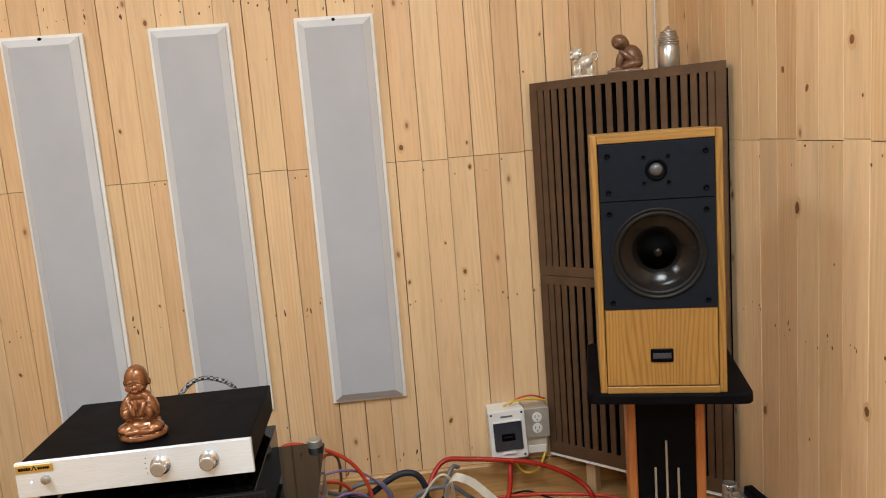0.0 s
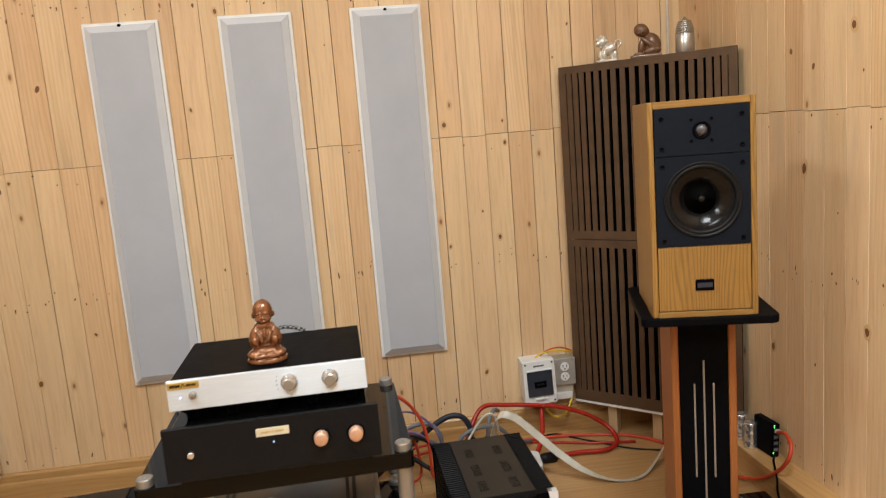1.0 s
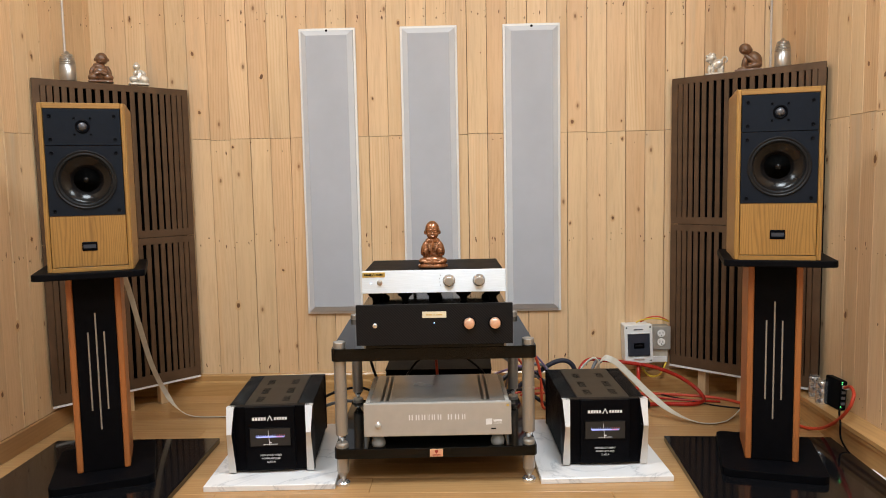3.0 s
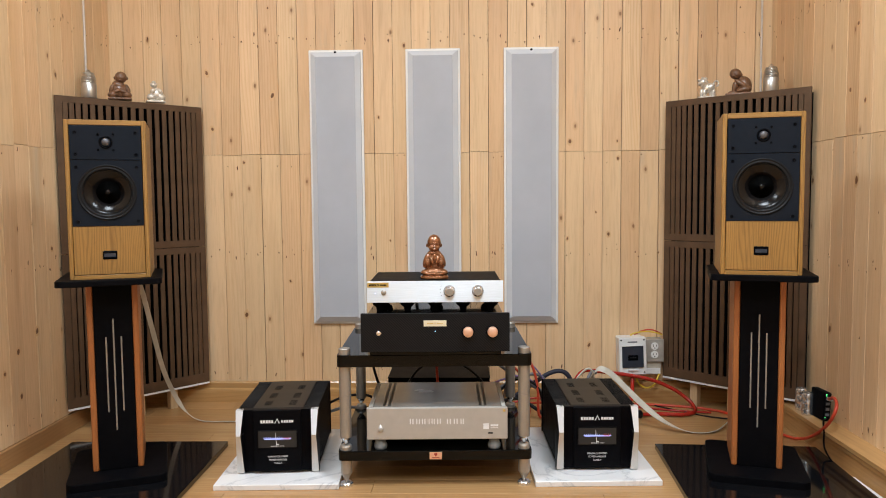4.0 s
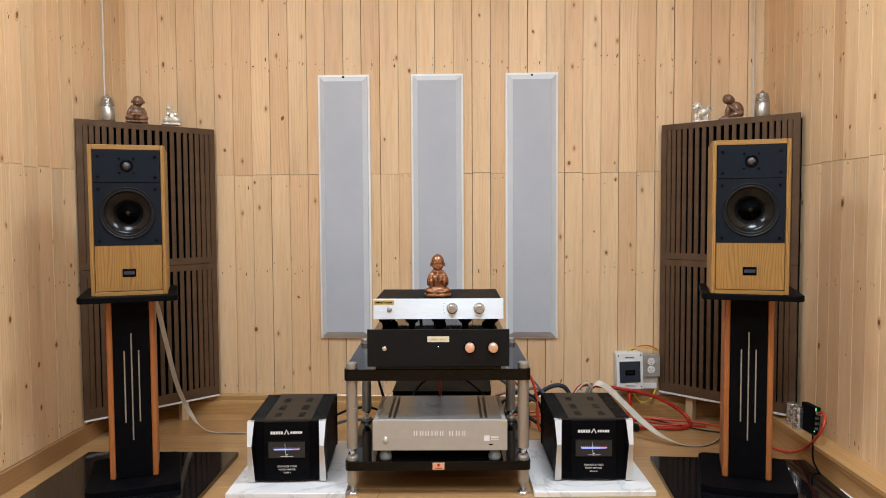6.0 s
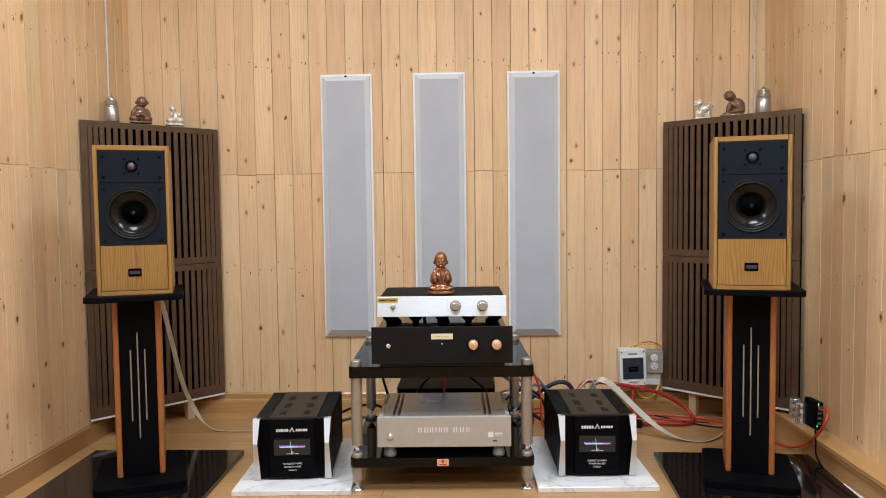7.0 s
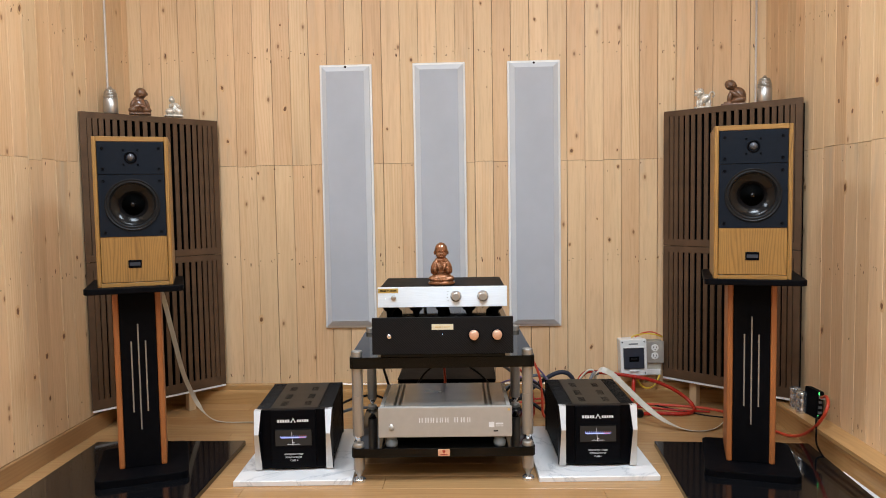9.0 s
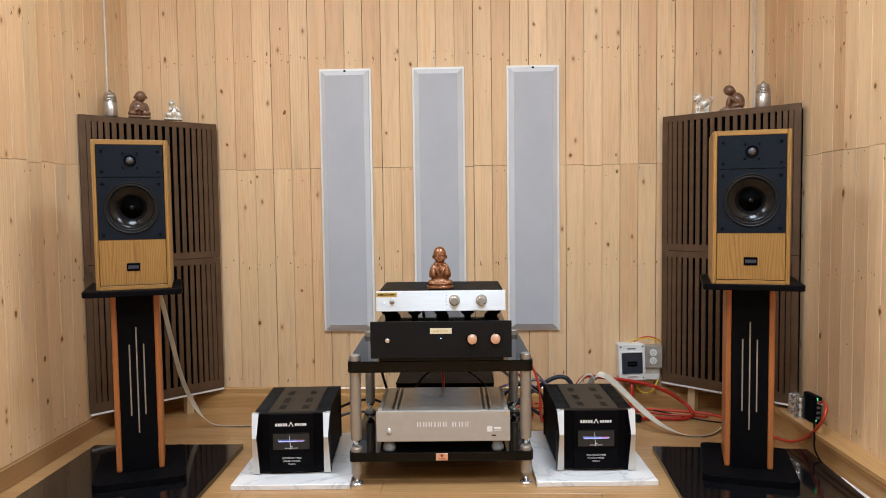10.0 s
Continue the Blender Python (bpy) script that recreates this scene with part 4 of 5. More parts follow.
    for k in range(13):
        part("meter_tick", box(-0.0007, 0.0007, -0.0060, -0.0051, 0.1228, 0.1262), METER_LIGHT if k < 9 else METER_RED, ob, "", False, pose(-0.044 + k * 0.0073, 0, 0))
    part("needle", box(-0.0007, 0.0007, -0.0068, -0.0060, -0.022, 0.026), PRINT, ob, "thin white needle", False, pose(-0.004, 0, 0.1135, 0, -5, 0))
    part("meter_mark", box(-0.022, 0.022, -0.0060, -0.0051, 0.0945, 0.0958), PRINT, ob)
    part("meter_mark", box(-0.004, 0.004, -0.0060, -0.0051, 0.099, 0.102), PRINT, ob)
    logo_bars(ob, 0, -0.003, 0.178, 0.110, 0.0100, PRINT)
    for words, z, w in (("MONOBLOCK HYBRID", 0.059, 0.066), ("POWER AMPLIFIER", 0.048, 0.058), ("CLASS A", 0.037, 0.026)):
        text_mesh(words, 0.0082, PRINT, "lettering", ob, pose(0, -0.0034, z, 90), w)
    for fx in (-0.10, 0.10):
        for fy in (0.05, 0.34):
            part("foot", lathe(((0, 0), (0.017, 0), (0.018, z0), (0, z0)), 18), RUBBER, ob, "", True, pose(fx, fy, 0))
    return ob


amp = monoblock()
amp.matrix_basis = pose(0.050, 1.515, 0.018, 0, 0, 1.5)
copy_thing(amp, pose(-1.016, 1.478, 0.018, 0, 0, 4.5))

# ---- figurines ----


def figurine(name, label, bm, material, m, voxel=0.0016, group=""):
    """A carved figure: its masses fused into one skin."""
    ob = part(name, bm, material, None, "", True, m)
    rm = ob.modifiers.new("skin", "REMESH")
    rm.mode, rm.voxel_size, rm.use_smooth_shade = "VOXEL", voxel, True
    sm = ob.modifiers.new("soften", "SMOOTH")
    sm.factor, sm.iterations = 0.5, 2
    return tagged(ob, label, "figurine", group)


def praying_figure():
    bm = lathe(((0, 0), (0.046, 0), (0.047, 0.004), (0.045, 0.010), (0, 0.010)), 32)
    bm.transform(Matrix.Diagonal((1, 0.82, 1, 1)))
    ball((0, 0.002, 0.024), (0.036, 0.030, 0.017), bm)
    for s in (-1, 1):
        ball((s * 0.026, -0.010, 0.020), (0.018, 0.020, 0.012), bm, (0, 0, s * 25))
        ball((s * 0.012, -0.026, 0.017), (0.016, 0.008, 0.007), bm, (0, 0, s * -12))
        ball((s * 0.024, -0.003, 0.060), (0.0120, 0.014, 0.026), bm, (0, s * -18, 0))
        ball((s * 0.019, -0.013, 0.050), (0.009, 0.017, 0.014), bm, (-28, 0, s * 24))
        ball((s * 0.010, -0.021, 0.062), (0.006, 0.007, 0.016), bm, (-18, s * 22, 0))
        ball((s * 0.0232, 0.004, 0.108), (0.003, 0.005, 0.007), bm)
        ball((s * 0.010, -0.0195, 0.103), (0.008, 0.005, 0.007), bm)
        ball((s * 0.009, -0.0225, 0.1100), (0.0055, 0.0022, 0.0016), bm)
        ball((s * 0.009, -0.0218, 0.1155), (0.0065, 0.003, 0.0012), bm, (0, s * 12, 0))
    ball((0, 0.004, 0.056), (0.026, 0.020, 0.034), bm)
    ball((0, 0.003, 0.082), (0.0235, 0.016, 0.012), bm)
    ball((0, -0.027, 0.071), (0.0045, 0.005, 0.012), bm)
    ball((0, 0.002, 0.089), (0.012, 0.011, 0.008), bm)
    ball((0, 0.002, 0.1155), (0.0228, 0.0240, 0.0290), bm)
    ball((0, -0.002, 0.1010), (0.0190, 0.0200, 0.0130), bm)
    ball((0, -0.0235, 0.1045), (0.0035, 0.004, 0.0035), bm)
    ball((0, -0.0205, 0.0965), (0.006, 0.004, 0.0022), bm)
    return bm


figurine("praying_figurine", "glossy brown praying monk figurine sitting on the silver preamplifier", praying_figure(), BRONZE, pose(-0.488, 1.490, 0.6705, 0, 0, 4), 0.0013)


def resting_figure(s):
    """A seated child asleep on its knee; s = 1 leans to its right, -1 to its left."""
    bm = box(-0.052, 0.050, -0.028, 0.030, 0, 0.010, 0.003, 2)
    ball((s * 0.018, 0.004, 0.044), (0.031, 0.026, 0.038), bm, (0, s * -18, 0))
    ball((s * 0.022, -0.010, 0.024), (0.028, 0.020, 0.016), bm)
    ball((s * -0.016, -0.016, 0.036), (0.011, 0.012, 0.027), bm, (0, s * 10, 0))
    ball((s * -0.024, -0.018, 0.013), (0.018, 0.010, 0.006), bm)
    ball((s * 0.006, -0.021, 0.048), (0.030, 0.009, 0.009), bm, (0, s * 38, 0))
    ball((s * 0.014, -0.022, 0.022), (0.024, 0.010, 0.011), bm, (0, s * -14, 0))
    ball((s * -0.014, -0.006, 0.090), (0.025, 0.023, 0.022), bm, (0, s * 28, 0))
    ball((s * 0.008, -0.002, 0.086), (0.005, 0.005, 0.008), bm)
    ball((s * -0.008, -0.026, 0.084), (0.004, 0.004, 0.004), bm)
    ball((s * -0.020, -0.024, 0.081), (0.006, 0.004, 0.006), bm)
    return bm


def seated_child():
    """A plump child sitting upright, its head tilted, its hands in its lap."""
    bm = box(-0.046, 0.046, -0.026, 0.028, 0, 0.008, 0.003, 2)
    ball((0, 0.004, 0.038), (0.032, 0.024, 0.032), bm)
    ball((-0.004, 0.004, 0.062), (0.026, 0.020, 0.018), bm, (0, 12, 0))
    for s in (-1, 1):
        ball((s * 0.028, -0.010, 0.020), (0.020, 0.018, 0.014), bm, (0, 0, s * 20))
        ball((s * 0.030, -0.004, 0.046), (0.010, 0.013, 0.022), bm, (0, s * -20, 0))
        ball((s * 0.014, -0.020, 0.034), (0.018, 0.008, 0.008), bm, (0, s * 24, 0))
        ball((0.006 + s * 0.0245, 0.0, 0.091), (0.004, 0.005, 0.007), bm)
        ball((0.006 + s * 0.009, -0.020, 0.092), (0.006, 0.003, 0.003), bm)
    ball((0.006, -0.002, 0.094), (0.0235, 0.0225, 0.0245), bm, (0, 14, 0))
    ball((0.004, -0.0235, 0.088), (0.004, 0.004, 0.004), bm)
    ball((0.003, -0.021, 0.080), (0.008, 0.004, 0.003), bm)
    return bm


figurine("resting_figurine", "dark carved sleeping child figurine on the corner absorber", resting_figure(1), WALNUT, pose(0.757, 2.235, 1.346, 0, 0, -22), 0.0015)
figurine("seated_child_figurine", "brown carved seated child figurine on the corner absorber", seated_child(), WALNUT, pose(-1.832, 2.180, 1.354, 0, 0, 24), 0.0015)


def lion_figure():
    bm = box(-0.036, 0.036, -0.018, 0.018, 0, 0.008, 0.002)
    ball((0.006, 0, 0.038), (0.026, 0.014, 0.017), bm, (0, -18, 0))
    ball((-0.016, -0.004, 0.060), (0.018, 0.016, 0.018), bm)
    for k in range(14):
        a = k * 0.9
        ball((-0.016 + 0.015 * math.cos(a), -0.004 + 0.013 * math.sin(a * 1.7), 0.060 + 0.015 * math.sin(a)), (0.006, 0.006, 0.006), bm)
    for x in (-0.022, -0.008, 0.014, 0.026):
        ball((x, -0.008 if x < 0 else 0.004, 0.020), (0.007, 0.008, 0.017), bm)
    for k in range(9):
        a = radians(-70 + k * 34)
        ball((0.036 + 0.010 * math.cos(a), 0.0, 0.052 + 0.010 * math.sin(a)), (0.0035, 0.0035, 0.0035), bm)
    ball((-0.028, -0.014, 0.054), (0.008, 0.008, 0.006), bm)
    return bm


def seated_figure():
    bm = box(-0.036, 0.034, -0.020, 0.020, 0, 0.008, 0.002)
    ball((0.004, 0.002, 0.034), (0.022, 0.018, 0.028), bm, (0, 10, 0))
    ball((-0.006, -0.002, 0.072), (0.013, 0.012, 0.012), bm)
    ball((-0.006, 0.0, 0.083), (0.007, 0.007, 0.006), bm)
    ball((-0.016, -0.008, 0.022), (0.018, 0.014, 0.014), bm)
    ball((0.020, -0.006, 0.022), (0.015, 0.014, 0.016), bm)
    ball((-0.012, -0.014, 0.046), (0.008, 0.010, 0.012), bm, (0, 30, 0))
    ball((0.016, -0.012, 0.044), (0.008, 0.008, 0.014), bm, (0, -30, 0))
    return bm


figurine("lion_figurine", "small silvery lion dog figurine on the corner absorber", lion_figure(), IVORY, pose(0.650, 2.310, 1.346, 0, 0, -30) @ Matrix.Diagonal((1.0, 1.15, 1.15, 1)), 0.0013)
figurine("seated_figurine", "small silvery seated figurine on the corner absorber", seated_figure(), IVORY, pose(-1.724, 2.285, 1.354, 0, 0, 30) @ Matrix.Diagonal((1.12, 1.1, 1.06, 1)), 0.0013)


BRIGHT_STEEL = plain("turned_steel", (0.50, 0.49, 0.47), 0.3, 0.9, 0.06, 60)


def spike_ornament():
    prof = [(0, 0), (0.029, 0), (0.030, 0.002), (0.030, 0.060), (0.0285, 0.062)]
    for k in range(6):
        z = 0.064 + k * 0.0068
        r = 0.0300 * math.cos((z - 0.062) / 0.055 * 1.15)
        prof += [(r - 0.0045, z), (r, z + 0.0016), (r - 0.0006, z + 0.0046), (r - 0.0050, z + 0.0056)]
    prof += [(0.011, 0.106), (0.006, 0.113), (0.0, 0.118)]
    return lathe(prof, 32)


for px, py, pz in ((0.858, 2.160, 1.346), (-1.930, 2.115, 1.354)):
    tagged(part("spike_ornament", spike_ornament(), BRIGHT_STEEL, None, "", True, pose(px, py, pz)), "turned silver metal ornament with a ribbed pointed top", "ornament", "spike ornaments")

# ---- electrical boxes on the wall ----
brk = thing("breaker_box", "white plastic breaker box with a smoked window on the wall", "breaker box", pose(0.351, BACK, 0.226, 0, -2.0, 0))
part("back_box", box(-0.056, 0.056, -0.060, 0.0, -0.080, 0.078, 0.003), ABS, brk)
part("cover", prism(rounded(-0.060, 0.060, -0.084, 0.083, 0.006, 4), -0.094, -0.058, "y", 0.003), ABS, brk, "white cover")
part("window", box(-0.047, 0.047, -0.101, -0.092, -0.052, 0.048, 0.004, 2), SMOKE, brk, "smoked flip window")
part("window_hinge", box(-0.047, 0.047, -0.1035, -0.096, 0.046, 0.051, 0.001), ABS, brk)
part("window_lip", box(-0.022, 0.022, -0.102, -0.094, -0.064, -0.057, 0.001), ABS, brk)
part("switch_bank", box(-0.022, 0.022, -0.1015, -0.1008, -0.018, 0.006), BLACK, brk)
part("switch_lever", box(-0.014, 0.014, -0.1022, -0.1012, -0.008, -0.002), RUBBER, brk)
part("mark_bar", box(-0.020, 0.020, -0.0948, -0.0938, 0.060, 0.066), GREYCABLE, brk)
for sx in (-0.050, 0.050):
    for sz in (-0.073, 0.072):
        part("screw", lathe(((0.0035, 0), (0.0035, 0.001), (0.002, 0.0005), (0, 0.0005)), 12, "y"), BLACK, brk, "", True, pose(sx, -0.094, sz))
out = thing("outlet_box", "grey metal outlet box with two white sockets, beside the breaker box", "outlet", pose(0.454, BACK, 0.246))
part("metal_box", box(-0.038, 0.038, -0.060, 0.0, -0.050, 0.048, 0.002), GREYBOX, out)
part("cover_plate", box(-0.041, 0.041, -0.064, -0.060, -0.052, 0.050, 0.0015), GREYBOX, out, "grey metal cover plate")
for sz in (0.019, -0.019):
    s = part("socket", lathe(((0.0165, 0), (0.0165, 0.003), (0.0155, 0.004), (0, 0.004)), 24, "y"), ABS, out, "white round socket", False, pose(0, -0.064, sz))
    part("pin_slot", box(-0.0075, -0.0055, -0.0046, -0.0038, -0.002, 0.008), BLACK, s)
    part("pin_slot", box(0.0055, 0.0075, -0.0046, -0.0038, -0.001, 0.007), BLACK, s)
    part("pin_slot", box(-0.0022, 0.0022, -0.0046, -0.0038, -0.010, -0.006), BLACK, s)
jb = thing("junction_box", "translucent plastic junction box under the outlet", "junction box", pose(0.452, BACK, 0.159))
part("case", box(-0.036, 0.036, -0.052, 0.0, -0.026, 0.034, 0.003), plain("cloudy_plastic", (0.50, 0.46, 0.38), 0.3), jb)
part("terminal_strip", box(-0.030, 0.030, -0.055, -0.050, -0.022, 0.004, 0.001), ABS, jb, "white terminal strip")

# ---- things on the right-hand ledge ----
can = mesh_from(lathe(((0, 0), (0.0205, 0), (0.0210, 0.002), (0.0210, 0.022), (0.0198, 0.024), (0.0210, 0.026), (0.0210, 0.058), (0.0198, 0.060), (0.0210, 0.062), (0.0210, 0.082), (0.0190, 0.085), (0.016, 0.083), (0, 0.083)), 28), "metal_can", SILVER_POLISH, True)
for cx, cy in ((0.914, 1.948), (0.908, 1.880)):
    o = new("metal_can", can)
    o.matrix_basis = pose(cx, cy, 0.100)
    tagged(o, "small ridged chrome canister standing on the skirting ledge", "canister", "canisters")
sw = thing("network_switch", "small black network switch with green lights, leaning on the wall", "network switch", pose(0.936, 1.790, 0.1005, 0, 3, 4))
part("case", box(-0.012, 0.014, 0, 0.095, 0, 0.106, 0.003), BLACK_MATT, sw)
for k in range(4):
    p = part("port", box(-0.008, 0.010, -0.0012, 0.004, 0.018 + k * 0.020, 0.033 + k * 0.020), RUBBER, sw, "network port")
    part("socket_rim", box(-0.006, 0.008, -0.002, -0.001, 0.021 + k * 0.020, 0.030 + k * 0.020), GREYCABLE, p)
for z in (0.013, 0.094, 0.100):
    part("status_light", box(-0.008, -0.005, -0.002, 0, z, z + 0.003), GREEN_LED, sw, "green status light")
part("patch_plug", box(-0.006, 0.008, -0.018, -0.001, 0.080, 0.091, 0.001), plain("clear_plug", (0.5, 0.5, 0.5), 0.2), sw, "clear patch plug")
chan = thing("cable_channel", "white plastic cable channel lying along the skirting", "cable channel", pose(0.869, 0.2, 0.0))
part("channel", box(-0.010, 0.010, 0, 1.275, 0, 0.014, 0.002), ABS, chan)

# ---- cables ----


def cable(name, label, ctrl, r, material, group="", plugs=(), per=10):
    ob = thing(name, label, "cable", None, group)
    part("sheath", tube(ctrl, r, 12, per), material, ob, "", True)
    for (a, b) in plugs:
        a, b = Vector(a), Vector(b)
        d = b - a
        q = d.to_track_quat("Z", "Y").to_matrix().to_4x4()
        part("plug", lathe(((0, 0), (r * 1.6, 0), (r * 2.2, 0.006), (r * 2.2, d.length * 0.7), (r * 1.5, d.length), (0, d.length)), 18), RUBBER, ob, "black moulded plug", True, Matrix.Translation(a) @ q)
    return ob


def ribbon(label, ctrl, way, end, turn, hw=0.0135):
    ob = thing("flat_cable", label, "cable", None, "flat speaker cables")
    part("ribbon", tube(ctrl, 0, 4, 14, (hw, 0.0012, way, end, turn)), RIBBON, ob)
    return ob


cable("mains_cable", "thick glossy red mains cable looped on the floor", ((0.02, 2.22, 0.012), (0.055, 2.27, 0.06), (0.123, 2.33, 0.155), (0.219, 2.34, 0.155), (0.40, 2.33, 0.130), (0.51, 2.325, 0.090), (0.58, 2.31, 0.045), (0.604, 2.275, 0.016), (0.585, 2.21, 0.012), (0.529, 2.172, 0.012), (0.43, 2.180, 0.012), (0.35, 2.165, 0.014)), 0.0082, RED, "", (((0.352, 2.164, 0.016), (0.29, 2.150, 0.022)),))
cable("mains_cable", "thick glossy red cable hanging from the breaker box", ((0.352, 2.345, 0.148), (0.350, 2.335, 0.11), (0.335, 2.28, 0.06), (0.30, 2.22, 0.018), (0.25, 2.18, 0.012)), 0.0084, RED)
cable("red_cable", "thin red cable lying across the floor", ((-0.16, 2.30, 0.02), (-0.02, 2.33, 0.02), (0.16, 2.335, 0.012), (0.36, 2.345, 0.008), (0.50, 2.33, 0.006), (0.66, 2.275, 0.006), (0.76, 2.16, 0.006), (0.815, 2.00, 0.006), (0.838, 1.93, 0.006), (0.862, 1.87, 0.010), (0.874, 1.79, 0.040), (0.880, 1.705, 0.095), (0.888, 1.650, 0.155), (0.905, 1.655, 0.198), (0.928, 1.720, 0.206), (0.934, 1.770, 0.190)), 0.0058, ORANGE)
cable("power_lead", "thin black lead from the network switch to the floor", ((0.930, 1.783, 0.112), (0.902, 1.740, 0.116), (0.876, 1.680, 0.095), (0.868, 1.655, 0.045), (0.866, 1.570, 0.012), (0.868, 1.478, 0.008)), 0.0032, BLACK)
cable("earth_wire", "yellow wire drooping below the breaker box", ((0.375, 2.37, 0.148), (0.380, 2.36, 0.105), (0.410, 2.355, 0.080), (0.450, 2.36, 0.090), (0.480, 2.38, 0.135)), 0.0040, YELLOW)
cable("earth_wire", "yellow wire looped over the outlet box", ((0.345, 2.365, 0.314), (0.365, 2.36, 0.325), (0.410, 2.365, 0.331), (0.455, 2.37, 0.326), (0.492, 2.385, 0.312)), 0.0032, YELLOW)
cable("earth_wire", "orange wire looped over the outlet box", ((0.365, 2.375, 0.314), (0.400, 2.375, 0.333), (0.445, 2.38, 0.336), (0.490, 2.392, 0.316)), 0.0030, ORANGE)
cable("mains_cable", "thick dark blue braided cable arching behind the amplifier", ((-0.46, 2.10, 0.08), (-0.33, 2.13, 0.02), (-0.225, 2.20, 0.050), (-0.105, 2.22, 0.130), (-0.020, 2.22, 0.182), (0.035, 2.22, 0.182), (0.064, 2.22, 0.140), (0.066, 2.22, 0.090)), 0.0098, NAVY, "", (((0.066, 2.22, 0.052), (0.066, 2.22, 0.098)),))
cable("mains_cable", "grey cable bent down to the power strip", ((-0.30, 2.16, 0.10), (-0.16, 2.20, 0.165), (-0.085, 2.20, 0.178), (-0.045, 2.20, 0.140), (-0.038, 2.20, 0.085), (-0.038, 2.20, 0.050)), 0.0070, GREYCABLE)
cable("mains_cable", "grey cable arching into the power strip", ((0.0, 2.17, 0.020), (0.004, 2.17, 0.080), (0.032, 2.17, 0.130), (0.085, 2.17, 0.152), (0.150, 2.18, 0.145), (0.195, 2.20, 0.100), (0.240, 2.26, 0.045), (0.30, 2.32, 0.015)), 0.0070, GREYCABLE)
cable("mains_cable", "grey cable rising from a black plug", ((0.175, 2.26, 0.170), (0.155, 2.24, 0.180), (0.132, 2.22, 0.145), (0.124, 2.21, 0.090)), 0.0070, GREYCABLE, "", (((0.124, 2.21, 0.052), (0.124, 2.21, 0.100)),))
cable("signal_cable", "thin orange-red cable dropping from the rack", ((-0.35, 1.90, 0.30), (-0.27, 2.00, 0.285), (-0.185, 2.12, 0.225), (-0.140, 2.16, 0.150), (-0.122, 2.17, 0.080), (-0.122, 2.17, 0.012), (-0.16, 2.12, 0.008)), 0.0050, ORANGE)
cable("signal_cable", "thin violet cable behind the rack", ((-0.34, 1.98, 0.17), (-0.24, 2.06, 0.190), (-0.150, 2.12, 0.190), (-0.085, 2.16, 0.130), (-0.060, 2.20, 0.050)), 0.0042, PURPLE)
cable("signal_cable", "dark cable crossing behind the rack", ((-0.33, 1.96, 0.33), (-0.24, 2.05, 0.245), (-0.150, 2.14, 0.165), (-0.070, 2.20, 0.110), (0.010, 2.24, 0.045), (0.05, 2.26, 0.012)), 0.0066, GREYCABLE)
cable("signal_cable", "thick black cable lying on the floor", ((-0.32, 2.10, 0.030), (-0.23, 2.16, 0.075), (-0.160, 2.17, 0.080), (-0.100, 2.14, 0.050), (-0.040, 2.12, 0.012), (0.02, 2.09, 0.008)), 0.0075, RUBBER)
cable("signal_cable", "thin off-white lead over the power strip", ((-0.05, 2.06, 0.02), (0.030, 2.08, 0.095), (0.110, 2.10, 0.125), (0.190, 2.12, 0.110), (0.250, 2.13, 0.060), (0.275, 2.08, 0.012)), 0.0036, RIBBON)
cable("signal_cable", "black braided lead looping out behind the preamplifier", ((-0.560, 1.74, 0.630), (-0.572, 1.86, 0.580), (-0.560, 1.97, 0.588), (-0.535, 2.00, 0.610), (-0.498, 2.005, 0.618), (-0.450, 2.00, 0.606), (-0.420, 1.99, 0.585), (-0.385, 1.96, 0.54), (-0.370, 1.88, 0.50), (-0.372, 1.735, 0.49)), 0.0062, BRAID)
cable("signal_cable", "black lead hanging behind the rack", ((-0.700, 1.76, 0.50), (-0.760, 1.84, 0.46), (-0.772, 1.955, 0.36), (-0.740, 1.99, 0.20), (-0.690, 1.995, 0.10), (-0.640, 2.00, 0.04)), 0.0055, RUBBER)
cable("signal_cable", "black lead crossing behind the champagne unit", ((-0.62, 1.76, 0.22), (-0.56, 1.85, 0.29), (-0.46, 1.92, 0.31), (-0.36, 1.94, 0.25), (-0.30, 1.95, 0.18)), 0.0045, RUBBER)
cable("signal_cable", "red lead rising behind the champagne unit", ((-0.49, 1.76, 0.20), (-0.497, 1.84, 0.28), (-0.505, 1.90, 0.35), (-0.50, 1.85, 0.386)), 0.0052, ORANGE)
cable("signal_cable", "grey lead running beside the rack to the amplifier", ((-0.70, 1.98, 0.03), (-0.78, 1.97, 0.09), (-0.86, 1.94, 0.11), (-0.93, 1.90, 0.10), (-0.96, 1.862, 0.09)), 0.0060, GREYCABLE)
cable("signal_cable", "dark lead running beside the rack to the amplifier", ((-0.68, 1.99, 0.06), (-0.77, 1.99, 0.14), (-0.86, 1.96, 0.15), (-0.94, 1.90, 0.13), (-0.99, 1.862, 0.11)), 0.0050, RUBBER)
ribbon("off-white flat speaker cable curving from the amplifier to the floor", ((0.120, 2.12, 0.06), (0.124, 2.11, 0.140), (0.132, 2.08, 0.205), (0.150, 2.06, 0.234), (0.172, 2.05, 0.233), (0.204, 2.05, 0.213), (0.262, 2.04, 0.156), (0.328, 2.02, 0.092), (0.402, 1.99, 0.037), (0.490, 1.965, 0.005), (0.575, 1.965, 0.004), (0.650, 2.03, 0.012), (0.720, 2.08, 0.07), (0.745, 1.99, 0.28), (0.690, 1.86, 0.55), (0.625, 1.74, 0.76)), (0.62, 0.30, 0.72), (0.30, 0.90, -0.26), 0.46, 0.0118)
